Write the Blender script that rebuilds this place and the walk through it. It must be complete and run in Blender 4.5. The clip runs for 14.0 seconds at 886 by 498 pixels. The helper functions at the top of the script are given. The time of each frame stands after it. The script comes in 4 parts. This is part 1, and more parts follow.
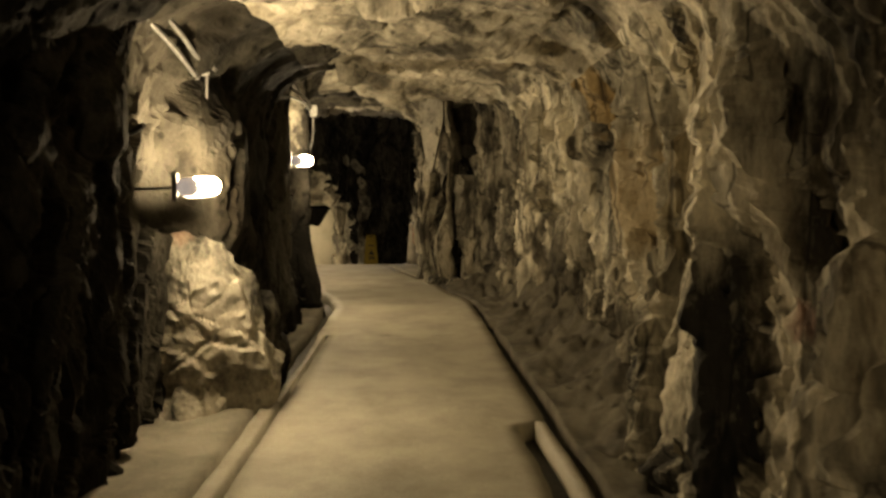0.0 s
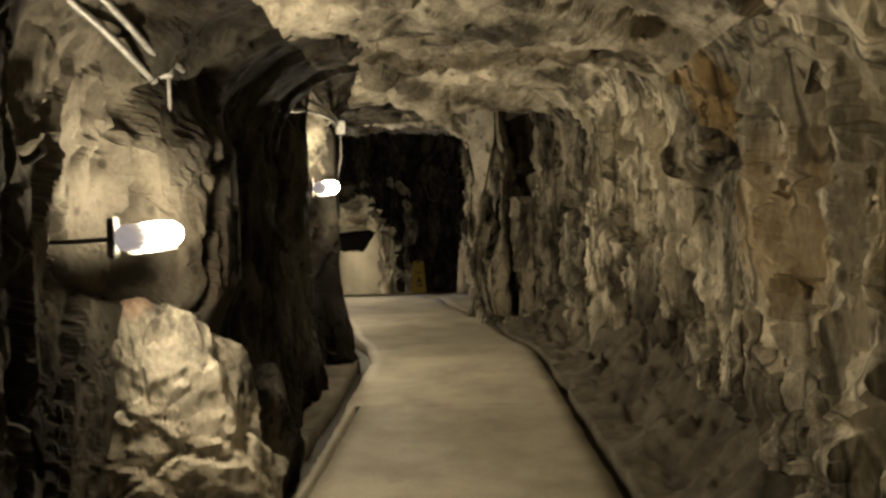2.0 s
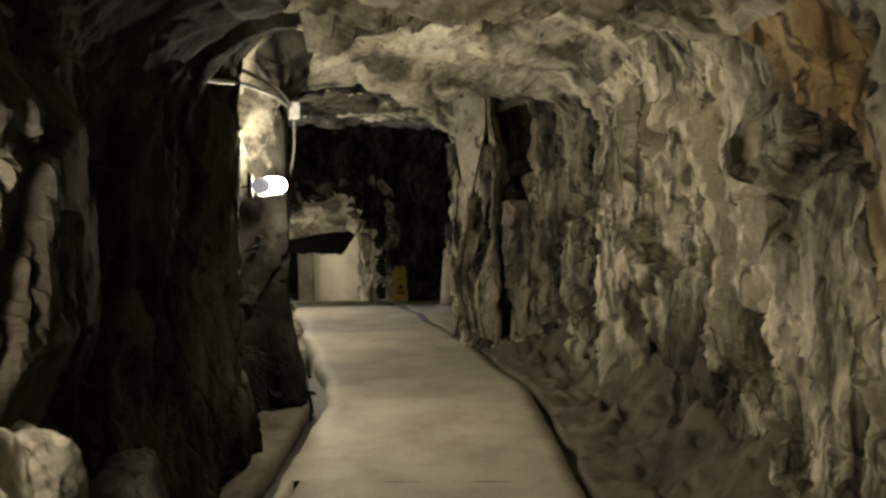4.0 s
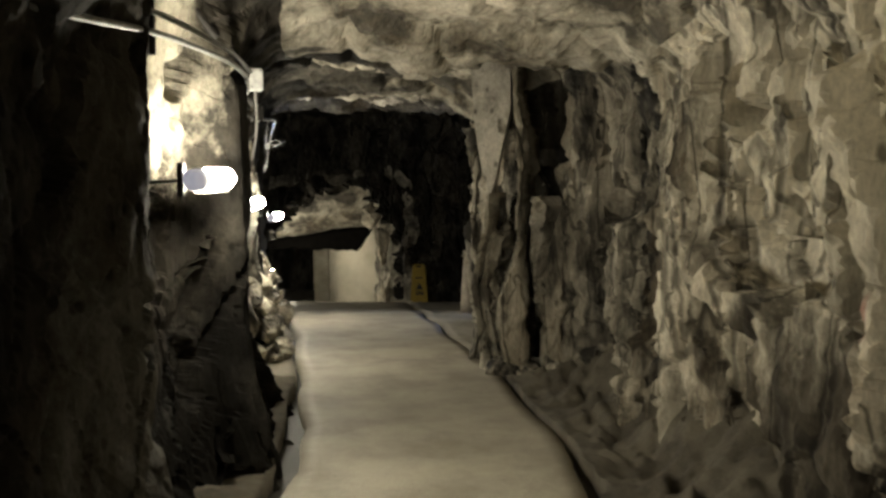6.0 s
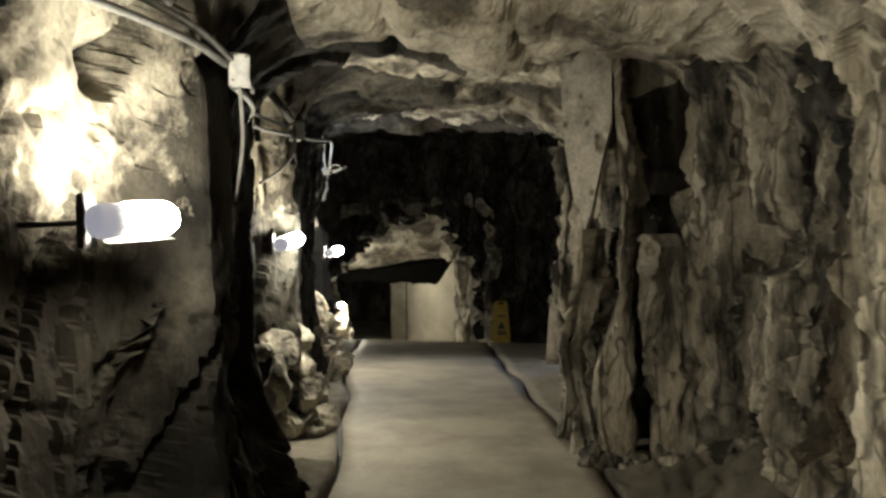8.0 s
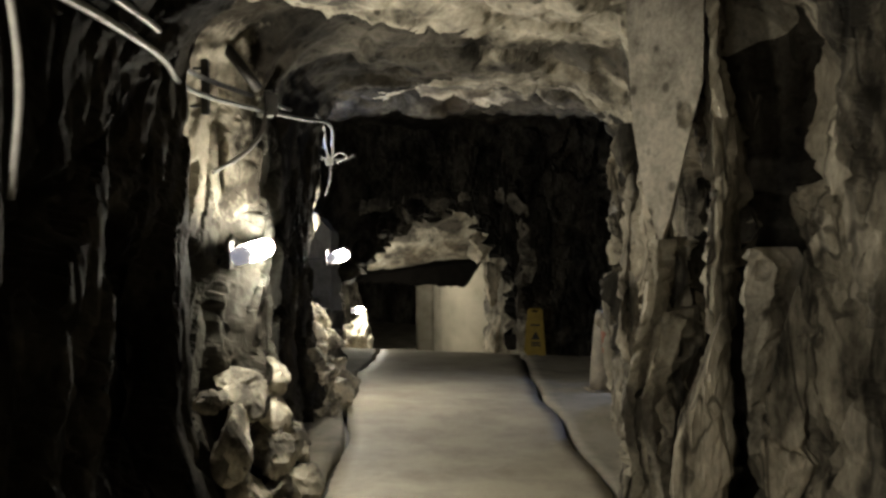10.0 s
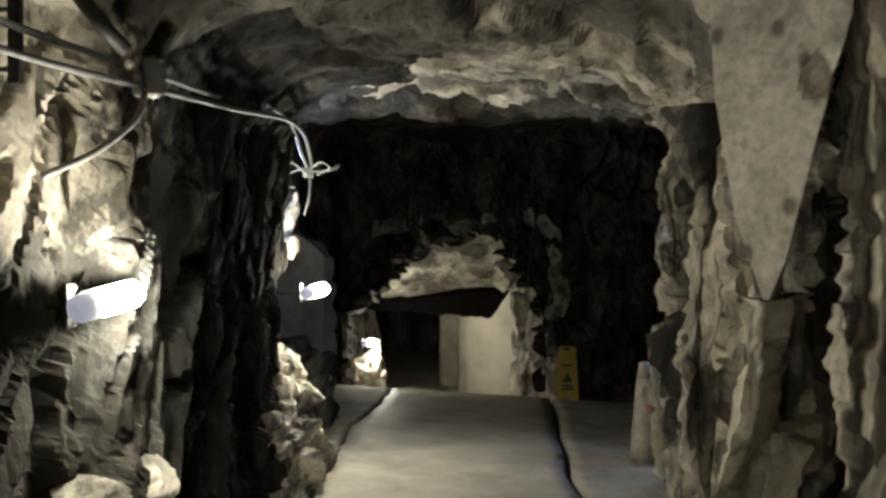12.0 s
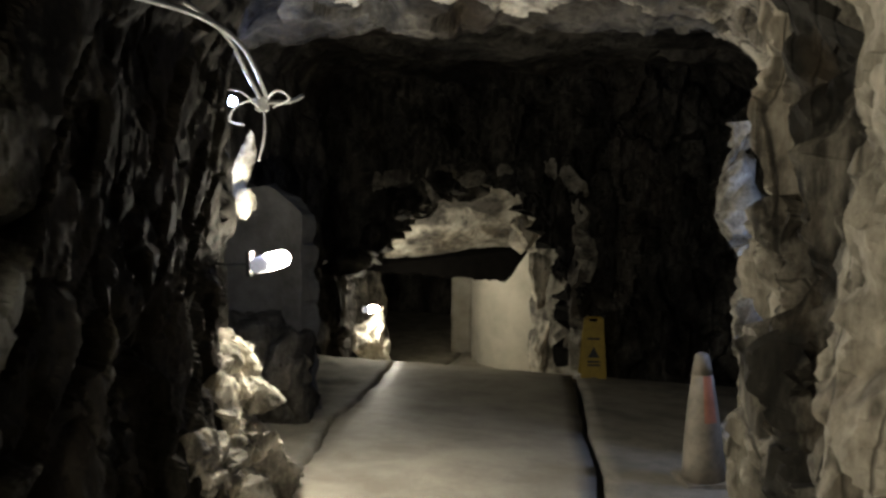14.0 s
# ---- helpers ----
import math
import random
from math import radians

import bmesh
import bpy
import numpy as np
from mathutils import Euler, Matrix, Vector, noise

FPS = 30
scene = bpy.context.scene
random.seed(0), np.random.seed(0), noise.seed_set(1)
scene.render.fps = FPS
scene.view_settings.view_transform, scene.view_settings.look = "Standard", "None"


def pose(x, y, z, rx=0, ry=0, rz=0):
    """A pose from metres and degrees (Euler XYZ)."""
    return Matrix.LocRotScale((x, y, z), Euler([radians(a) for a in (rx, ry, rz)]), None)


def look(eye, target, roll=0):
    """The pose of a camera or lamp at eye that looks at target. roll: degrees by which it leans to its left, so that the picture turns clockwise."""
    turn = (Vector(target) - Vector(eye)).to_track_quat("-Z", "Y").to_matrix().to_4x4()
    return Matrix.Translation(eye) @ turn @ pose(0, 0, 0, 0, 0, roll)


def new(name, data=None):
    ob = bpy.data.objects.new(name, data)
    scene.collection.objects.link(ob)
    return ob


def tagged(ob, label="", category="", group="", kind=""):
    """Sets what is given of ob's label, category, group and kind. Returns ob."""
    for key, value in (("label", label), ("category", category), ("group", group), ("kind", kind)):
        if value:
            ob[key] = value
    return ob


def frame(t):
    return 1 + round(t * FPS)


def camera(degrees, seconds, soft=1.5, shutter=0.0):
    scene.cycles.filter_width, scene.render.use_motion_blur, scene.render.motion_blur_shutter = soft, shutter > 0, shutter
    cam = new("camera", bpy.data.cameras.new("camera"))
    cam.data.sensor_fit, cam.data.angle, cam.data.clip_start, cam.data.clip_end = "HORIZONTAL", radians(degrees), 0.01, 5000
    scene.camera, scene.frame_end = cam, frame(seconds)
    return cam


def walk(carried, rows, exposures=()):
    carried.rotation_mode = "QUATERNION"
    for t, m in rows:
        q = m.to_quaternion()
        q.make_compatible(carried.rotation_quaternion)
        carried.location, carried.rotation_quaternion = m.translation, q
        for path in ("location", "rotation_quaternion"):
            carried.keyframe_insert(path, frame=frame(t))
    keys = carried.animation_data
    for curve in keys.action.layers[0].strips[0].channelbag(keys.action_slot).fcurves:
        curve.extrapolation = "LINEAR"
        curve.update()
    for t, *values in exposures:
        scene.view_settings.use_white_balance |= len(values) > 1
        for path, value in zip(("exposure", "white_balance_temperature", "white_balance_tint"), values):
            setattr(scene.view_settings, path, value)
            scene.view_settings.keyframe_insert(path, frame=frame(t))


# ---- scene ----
cam = camera(57.0, 14.0, 2.8, 0.4)
PATH = [
    (0, (0.016, 0.577, 1.306), (0.038, 2.569, 1.128), 0.1),
    (0.5, (-0.021, 0.92, 1.35), (-0.019, 2.91, 1.154), -2.4),
    (1, (-0.044, 1.25, 1.34), (-0.061, 3.242, 1.166), -1.5),
    (1.5, (-0.02, 1.587, 1.346), (-0.111, 3.578, 1.191), -0.3),
    (2, (-0.011, 1.946, 1.366), (-0.112, 3.939, 1.233), -1.6),
    (2.2, (-0.015, 2.082, 1.364), (-0.098, 4.076, 1.236), -1.7),
    (4.3, (0.001, 3.474, 1.387), (-0.078, 5.468, 1.25), -0.2),
    (4.5, (0.012, 3.599, 1.389), (-0.102, 5.59, 1.24), -0.7),
    (5, (0.047, 3.917, 1.4), (-0.076, 5.905, 1.226), -1.8),
    (5.5, (0.059, 4.272, 1.413), (-0.064, 6.26, 1.228), -0.3),
    (6, (0.036, 4.626, 1.409), (-0.1, 6.616, 1.254), -0.4),
    (6.5, (0.019, 4.976, 1.427), (-0.142, 6.967, 1.321), -1.4),
    (7, (0.044, 5.321, 1.453), (-0.189, 7.306, 1.372), 0.3),
    (7.5, (0.021, 5.674, 1.445), (-0.267, 7.652, 1.368), -1.7),
    (8, (-0.013, 6.043, 1.455), (-0.361, 8.011, 1.366), -0.4),
    (8.2, (-0.022, 6.184, 1.468), (-0.4, 8.146, 1.379), -0.1),
    (10.3, (-0.218, 7.739, 1.485), (-0.645, 9.691, 1.383), -0.1),
    (10.5, (-0.228, 7.899, 1.482), (-0.642, 9.853, 1.382), 0.4),
    (11, (-0.221, 8.298, 1.504), (-0.674, 10.244, 1.437), 1.4),
    (11.5, (-0.248, 8.671, 1.514), (-0.718, 10.614, 1.445), -0.4),
    (12, (-0.268, 9.043, 1.513), (-0.787, 10.974, 1.461), 0.6),
    (12.5, (-0.302, 9.404, 1.5), (-0.917, 11.304, 1.409), 1.1),
    (13, (-0.362, 9.765, 1.507), (-0.986, 11.658, 1.338), -0.0),
    (13.5, (-0.419, 10.153, 1.508), (-1.026, 12.05, 1.326), 1.7),
    (14, (-0.533, 10.504, 1.492), (-1.093, 12.417, 1.328), 0.7),
]
walk(cam, [(t, look(eye, target, roll)) for t, eye, target, roll in PATH],
     [(0, 0.0, 8350, 10), (2, -0.1, 6900, 10), (4.5, 0.0, 6150, 8), (7, 0.0, 5800, 8), (10.5, -0.05, 5800, 9), (12.5, 0.08, 5500, 8), (14, -0.08, 5750, 9)])

# ---- light and exposure ----
world = bpy.data.worlds.new("world")
scene.world = world
world.use_nodes = True
world.node_tree.nodes["Background"].inputs[0].default_value = (0.5, 0.6, 0.8, 1)
world.node_tree.nodes["Background"].inputs[1].default_value = 0.0
LAMP_POWER = 520.0


# ---- materials ----
def material(name):
    m = bpy.data.materials.new(name)
    m.use_nodes = True
    return m, m.node_tree.nodes, m.node_tree.links, m.node_tree.nodes["Principled BSDF"]


def node(nodes, kind, **values):
    n = nodes.new(kind)
    for key, value in values.items():
        n.inputs[key.replace("_", " ")].default_value = value
    return n


def ramp(nodes, stops):
    n = nodes.new("ShaderNodeValToRGB")
    while len(n.color_ramp.elements) < len(stops):
        n.color_ramp.elements.new(0.5)
    for e, (at, colour) in zip(n.color_ramp.elements, stops):
        e.position, e.color = at, (*colour, 1)
    return n


def mixed(nodes, links, kind, fac, a, b):
    n = nodes.new("ShaderNodeMix")
    n.data_type, n.blend_type = "RGBA", kind
    for slot, value in ((0, fac), (6, a), (7, b)):
        if hasattr(value, "links"):
            links.new(value, n.inputs[slot])
        else:
            n.inputs[slot].default_value = value
    return n.outputs[2]


def rock_material(name, pale, grey, dark, stain, stain_amount, stretch=0.35, marks=(), gloss=0.3, spread=0.75, streak=0.75):
    m, nodes, links, shader = material(name)
    place = nodes.new("ShaderNodeTexCoord")
    tall = nodes.new("ShaderNodeMapping")
    tall.inputs["Scale"].default_value = (1, 1, stretch)
    tall.inputs["Rotation"].default_value = (0.25, 0.1, 0)
    links.new(place.outputs["Object"], tall.inputs[0])
    big = node(nodes, "ShaderNodeTexNoise", Scale=1.6, Detail=8.0, Roughness=0.66, Distortion=0.1)
    mid = node(nodes, "ShaderNodeTexNoise", Scale=4.2, Detail=9.0, Roughness=0.7, Distortion=0.05)
    fine = node(nodes, "ShaderNodeTexNoise", Scale=55.0, Detail=6.0, Roughness=0.7)
    squat = nodes.new("ShaderNodeMapping")
    squat.inputs["Scale"].default_value = (1, 1, streak)
    squat.inputs["Rotation"].default_value = (0.2 * (1 - streak), 0, 0)
    links.new(place.outputs["Object"], squat.inputs[0])
    links.new(tall.outputs[0], big.inputs["Vector"])
    for n in (mid, fine):
        links.new(squat.outputs[0], n.inputs["Vector"])
    base = ramp(nodes, [(0.42, dark), (0.5, grey), (0.58, pale)])
    links.new(big.outputs[0], base.inputs[0])
    second = ramp(nodes, [(0.37, (0.1, 0.1, 0.1)), (0.46, (0.65, 0.65, 0.64)), (0.58, (1.15, 1.15, 1.15))])
    links.new(mid.outputs[0], second.inputs[0])
    colour = mixed(nodes, links, "MULTIPLY", spread, base.outputs[0], second.outputs[0])
    patch = node(nodes, "ShaderNodeTexNoise", Scale=0.75, Detail=7.0, Roughness=0.7, Distortion=0.2)
    links.new(tall.outputs[0], patch.inputs["Vector"])
    where = ramp(nodes, [(0.5, (0, 0, 0)), (0.66, (stain_amount,) * 3)])
    links.new(patch.outputs[0], where.inputs[0])
    colour = mixed(nodes, links, "MIX", where.outputs[0], colour, (*stain, 1))
    # stains, paint marks and painted lamplight, each in its place: (centre, radii, colour, strength)
    for centre, radii, tint, strength in marks:
        off = nodes.new("ShaderNodeVectorMath")
        off.operation, off.inputs[1].default_value = "SUBTRACT", centre
        links.new(place.outputs["Object"], off.inputs[0])
        scaled = nodes.new("ShaderNodeVectorMath")
        scaled.operation, scaled.inputs[1].default_value = "DIVIDE", radii
        links.new(off.outputs[0], scaled.inputs[0])
        far = nodes.new("ShaderNodeVectorMath")
        far.operation = "LENGTH"
        links.new(scaled.outputs[0], far.inputs[0])
        ragged_edge = nodes.new("ShaderNodeMath")
        ragged_edge.operation = "MULTIPLY_ADD"
        ragged_edge.inputs[1].default_value, ragged_edge.inputs[2].default_value = 2.2, -1.1
        links.new(mid.outputs[0], ragged_edge.inputs[0])
        total = nodes.new("ShaderNodeMath")
        links.new(far.outputs["Value"], total.inputs[0])
        links.new(ragged_edge.outputs[0], total.inputs[1])
        fade = ramp(nodes, [(0.55, (strength,) * 3), (1.0, (0, 0, 0))])
        links.new(total.outputs[0], fade.inputs[0])
        colour = mixed(nodes, links, "MIX", fade.outputs[0], colour, (*tint, 1))
    grain = ramp(nodes, [(0.3, (0.6, 0.6, 0.6)), (0.6, (1.1, 1.1, 1.1))])
    links.new(fine.outputs[0], grain.inputs[0])
    colour = mixed(nodes, links, "MULTIPLY", 0.8, colour, grain.outputs[0])
    # small black pits
    pits = node(nodes, "ShaderNodeTexVoronoi", Scale=9.0)
    links.new(squat.outputs[0], pits.inputs["Vector"])
    hole = ramp(nodes, [(0.1, (0.1, 0.09, 0.08)), (0.2, (1, 1, 1))])
    links.new(pits.outputs["Distance"], hole.inputs[0])
    colour = mixed(nodes, links, "MULTIPLY", 0.7, colour, hole.outputs[0])
    # thin upright fissures with shadow painted in dark, in the streaked rocks alone
    height = mid.outputs[0]
    if streak < 0.5:
        for zoom, width, shift in ((2.1, 0.02, 3.0), (4.0, 0.016, 11.0)):
            moved = nodes.new("ShaderNodeMapping")
            moved.inputs["Location"].default_value, moved.inputs["Scale"].default_value = (shift, shift, shift), (1, 1, 0.55)
            links.new(tall.outputs[0], moved.inputs[0])
            line = node(nodes, "ShaderNodeTexNoise", Scale=zoom, Detail=2.0, Roughness=0.5, Distortion=0.0)
            links.new(moved.outputs[0], line.inputs["Vector"])
            fissure = ramp(nodes, [(0.5 - width, (1, 1, 1)), (0.5 - width * 0.35, (0.06, 0.055, 0.05)), (0.5 + width * 0.35, (0.06, 0.055, 0.05)), (0.5 + width, (1, 1, 1))])
            links.new(line.outputs[0], fissure.inputs[0])
            colour = mixed(nodes, links, "MULTIPLY", 0.6, colour, fissure.outputs[0])
            height = mixed(nodes, links, "MULTIPLY", 0.8, height, fissure.outputs[0])
    links.new(colour, shader.inputs["Base Color"])
    shader.inputs["Roughness"].default_value = 0.82
    shader.inputs["Specular IOR Level"].default_value = gloss
    first = node(nodes, "ShaderNodeBump", Strength=0.8, Distance=0.018)
    links.new(height, first.inputs["Height"])
    last = node(nodes, "ShaderNodeBump", Strength=0.7, Distance=0.008)
    links.new(fine.outputs[0], last.inputs["Height"])
    links.new(first.outputs[0], last.inputs["Normal"])
    links.new(last.outputs[0], shader.inputs["Normal"])
    return m


def ground_material(name, light, dark, scale, rough, bump):
    m, nodes, links, shader = material(name)
    place = nodes.new("ShaderNodeTexCoord")
    blotch = node(nodes, "ShaderNodeTexNoise", Scale=scale, Detail=7.0, Roughness=0.68, Distortion=0.1)
    grit = node(nodes, "ShaderNodeTexNoise", Scale=70.0, Detail=5.0, Roughness=0.7)
    for n in (blotch, grit):
        links.new(place.outputs["Object"], n.inputs["Vector"])
    base = ramp(nodes, [(0.33, dark), (0.6, light)])
    links.new(blotch.outputs[0], base.inputs[0])
    speck = ramp(nodes, [(0.3, (0.7, 0.7, 0.7)), (0.65, (1.05, 1.05, 1.05))])
    links.new(grit.outputs[0], speck.inputs[0])
    links.new(mixed(nodes, links, "MULTIPLY", 0.7, base.outputs[0], speck.outputs[0]), shader.inputs["Base Color"])
    shader.inputs["Roughness"].default_value = rough
    shader.inputs["Specular IOR Level"].default_value = 0.3
    b = node(nodes, "ShaderNodeBump", Strength=bump, Distance=0.01)
    links.new(grit.outputs[0], b.inputs["Height"])
    links.new(b.outputs[0], shader.inputs["Normal"])
    return m


def plain(name, colour, rough=0.5, metal=0.0, wear=0.25, scale=20.0):
    m, nodes, links, shader = material(name)
    place = nodes.new("ShaderNodeTexCoord")
    n = node(nodes, "ShaderNodeTexNoise", Scale=scale, Detail=5.0, Roughness=0.65)
    links.new(place.outputs["Object"], n.inputs["Vector"])
    worn = tuple(c * (1 - wear) for c in colour)
    base = ramp(nodes, [(0.35, worn), (0.6, colour)])
    links.new(n.outputs[0], base.inputs[0])
    links.new(base.outputs[0], shader.inputs["Base Color"])
    shader.inputs["Roughness"].default_value, shader.inputs["Metallic"].default_value = rough, metal
    return m


def glowing(name, colour, strength):
    m, nodes, links, shader = material(name)
    shader.inputs["Base Color"].default_value = (0.8, 0.8, 0.8, 1)
    shader.inputs["Emission Color"].default_value = (*colour, 1)
    shader.inputs["Emission Strength"].default_value = strength
    return m


OCHRE, RED_MARK = (0.38, 0.26, 0.115), (0.28, 0.04, 0.025)
DARK_BROWN, PALE_CREAM = (0.055, 0.045, 0.031), (0.66, 0.61, 0.48)
ROCK = rock_material("rock", (0.48, 0.44, 0.355), (0.3, 0.272, 0.218), (0.04, 0.036, 0.029), (0.29, 0.21, 0.12), 0.35, streak=0.3)
ROCK_STAINED = rock_material("stained_rock", (0.68, 0.63, 0.51), (0.43, 0.395, 0.315), (0.035, 0.032, 0.026), (0.38, 0.285, 0.165), 0.35, 0.28,
                             [((1.1, 6.0, 1.9), (0.5, 0.26, 0.75), OCHRE, 0.75), ((1.1, 5.3, 1.2), (0.5, 0.35, 0.5), OCHRE, 0.45), ((1.1, 4.2, 1.5), (0.5, 0.6, 0.6), (0.28, 0.21, 0.10), 0.5),
                              ((1.1, 3.05, 0.86), (0.3, 0.13, 0.08), RED_MARK, 0.3), ((1.05, 7.1, 1.0), (0.3, 0.06, 0.08), RED_MARK, 0.5),
                              # dark brown patches low on the wall, pale cream ones higher up
                              ((1.0, 7.5, 0.2), (0.6, 1.3, 0.85), DARK_BROWN, 0.8), ((1.0, 5.6, 0.2), (0.6, 0.9, 0.65), DARK_BROWN, 0.7), ((1.0, 9.0, 0.15), (0.5, 0.6, 0.4), DARK_BROWN, 0.5),
                              ((1.1, 7.5, 1.65), (0.5, 1.1, 0.6), PALE_CREAM, 0.65), ((1.05, 8.42, 0.95), (0.5, 0.12, 0.5), PALE_CREAM, 0.7), ((1.1, 4.8, 2.0), (0.5, 0.8, 0.45), PALE_CREAM, 0.45)], spread=0.8, streak=0.3)
# one dark rock all over; the pale and grey patches are painted lamplight
LAMPLIT_DIM, LAMPLIT_PALE = (0.26, 0.235, 0.185), (0.32, 0.295, 0.235)
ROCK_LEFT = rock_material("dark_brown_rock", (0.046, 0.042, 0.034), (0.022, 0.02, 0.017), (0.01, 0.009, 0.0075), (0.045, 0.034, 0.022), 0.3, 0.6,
                          [((-1.4, 4.65, 1.6), (0.5, 0.5, 0.75), LAMPLIT_DIM, 0.2), ((-1.4, 8.12, 1.92), (0.5, 0.3, 0.54), LAMPLIT_PALE, 0.9), ((-1.4, 7.3, 0.7), (0.5, 0.6, 0.7), (0.12, 0.117, 0.105), 0.75),
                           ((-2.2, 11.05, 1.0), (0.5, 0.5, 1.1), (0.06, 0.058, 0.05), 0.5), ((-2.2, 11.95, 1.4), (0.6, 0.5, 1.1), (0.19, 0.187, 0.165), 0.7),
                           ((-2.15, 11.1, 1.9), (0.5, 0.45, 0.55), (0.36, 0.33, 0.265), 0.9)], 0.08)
ROCK_ROOF = rock_material("roof_rock", (0.56, 0.52, 0.425), (0.38, 0.35, 0.28), (0.09, 0.082, 0.066), (0.38, 0.3, 0.19), 0.3, 0.9, spread=0.5)
ROCK_DARK = rock_material("dark_rock", (0.1, 0.092, 0.076), (0.05, 0.046, 0.038), (0.02, 0.018, 0.016), (0.07, 0.05, 0.028), 0.3, gloss=0.1)
ROCK_PALE = rock_material("pale_rock", (0.46, 0.43, 0.355), (0.33, 0.305, 0.245), (0.1, 0.09, 0.074), (0.32, 0.25, 0.15), 0.3, 0.9)
ROCK_CRUMB = rock_material("crumbling_pale_rock", (0.64, 0.59, 0.48), (0.5, 0.46, 0.37), (0.2, 0.18, 0.145), (0.38, 0.3, 0.18), 0.3, 0.9)
ROCK_OUTCROP = rock_material("marked_pale_rock", (0.38, 0.35, 0.285), (0.29, 0.267, 0.215), (0.1, 0.09, 0.073), (0.27, 0.2, 0.12), 0.3, 0.9, [((-0.05, -0.2, 0.68), (0.12, 0.25, 0.12), (0.42, 0.24, 0.17), 0.45)])
ROCK_SMOOTH = rock_material("smooth_slab_rock", (0.53, 0.495, 0.42), (0.46, 0.43, 0.365), (0.35, 0.325, 0.28), (0.34, 0.3, 0.235), 0.2, 0.9)
CONCRETE = ground_material("path_concrete", (0.38, 0.35, 0.28), (0.24, 0.218, 0.172), 2.2, 0.58, 0.3)
DIRT = ground_material("packed_dirt", (0.15, 0.133, 0.1), (0.055, 0.048, 0.037), 3.0, 0.9, 0.9)
DUST = ground_material("dusty_concrete", (0.30, 0.275, 0.22), (0.16, 0.145, 0.112), 2.6, 0.85, 0.7)
GUTTER = ground_material("wet_gutter", (0.03, 0.027, 0.021), (0.012, 0.011, 0.009), 4.0, 0.5, 0.6)
PLASTER_GREY = ground_material("grey_wall_coat", (0.13, 0.126, 0.115), (0.07, 0.066, 0.058), 2.5, 0.85, 0.4)
PLASTER = ground_material("plaster", (0.55, 0.515, 0.42), (0.4, 0.37, 0.29), 1.6, 0.8, 0.4)
STEEL = plain("galvanised_steel", (0.2, 0.2, 0.19), 0.5, 0.6, 0.45, 30)
TIMBER = plain("dark_timber", (0.009, 0.008, 0.007), 1.0, 0.0, 0.5, 6)
TIMBER.node_tree.nodes["Principled BSDF"].inputs["Specular IOR Level"].default_value = 0.05
BOX_GREY = plain("grey_box_paint", (0.42, 0.42, 0.40), 0.5, 0.1, 0.35, 25)
DARK_STEEL = plain("dark_steel", (0.03, 0.028, 0.025), 0.6, 0.5, 0.4, 30)
CABLE = plain("grey_cable", (0.16, 0.155, 0.145), 0.55, 0.0, 0.3, 40)
CAP = glowing("translucent_lamp_cap", (0.9, 0.85, 0.95), 0.3)
YELLOW = plain("yellow_plastic", (0.36, 0.25, 0.02), 0.5, 0.0, 0.25, 12)
BLACK = plain("black_print", (0.02, 0.02, 0.02), 0.6, 0.0, 0.1)
CONE_WHITE = plain("dirty_white_plastic", (0.26, 0.225, 0.17), 0.6, 0.0, 0.45, 8)
CONE_RED = plain("faded_red_plastic", (0.42, 0.17, 0.1), 0.6, 0.0, 0.4, 8)
BULB = glowing("lit_bulb", (1.0, 0.86, 0.62), LAMP_POWER)
BULB_WEAK = glowing("lit_weak_bulb", (1.0, 0.86, 0.62), LAMP_POWER * 0.4)
BULB_STRONG = glowing("lit_strong_bulb", (1.0, 0.86, 0.62), LAMP_POWER * 1.5)
BULB_COOL = glowing("lit_cool_bulb", (0.5, 0.62, 1.0), 800.0)
BULB_COOL_STRONG = glowing("lit_strong_cool_bulb", (0.5, 0.62, 1.0), 900.0)


# ---- building helpers ----
def part(name, bm, mat, parent, label=""):
    mesh = bpy.data.meshes.new(name)
    bm.to_mesh(mesh)
    bm.free()
    ob = new(name, mesh)
    for m in mat if isinstance(mat, (list, tuple)) else (mat,):
        mesh.materials.append(m)
    if parent:
        ob.parent = parent
    return tagged(ob, label)


def thing(name, m, label, category, group=""):
    ob = new(name)
    ob.empty_display_size = 0.1
    ob.matrix_world = m
    return tagged(ob, label, category, group)


def smooth(ob):
    for p in ob.data.polygons:
        p.use_smooth = True
    return ob


def along(points):
    """A function that glides through (y, value) points."""
    ys, vs = zip(*points)

    def value(y):
        if y <= ys[0]:
            return vs[0]
        if y >= ys[-1]:
            return vs[-1]
        n = max(k for k in range(len(ys) - 1) if ys[k] <= y)
        k = (y - ys[n]) / (ys[n + 1] - ys[n])
        k = k * k * (3 - 2 * k) * 0.5 + k * 0.5
        return vs[n] + (vs[n + 1] - vs[n]) * k

    return value


def facets(v, tilt, step, blend=0.12):
    """Tilted flat blocks round scattered points, with short slopes between them."""
    d, near = noise.voronoi(v)
    high = []
    for q in near[:2]:
        turn = noise.noise_vector(q * 7.31)
        high.append(turn.x * step + (v - q).dot(turn) * tilt)
    k = 0.5 + 0.5 * min(1.0, (d[1] - d[0]) / blend)
    return high[0] * k + high[1] * (1 - k)


def cracks(v, width):
    """1 along the joints between blocks, 0 inside them."""
    d = noise.voronoi(v)[0]
    k = max(0.0, 1 - (d[1] - d[0]) / width)
    return k * k


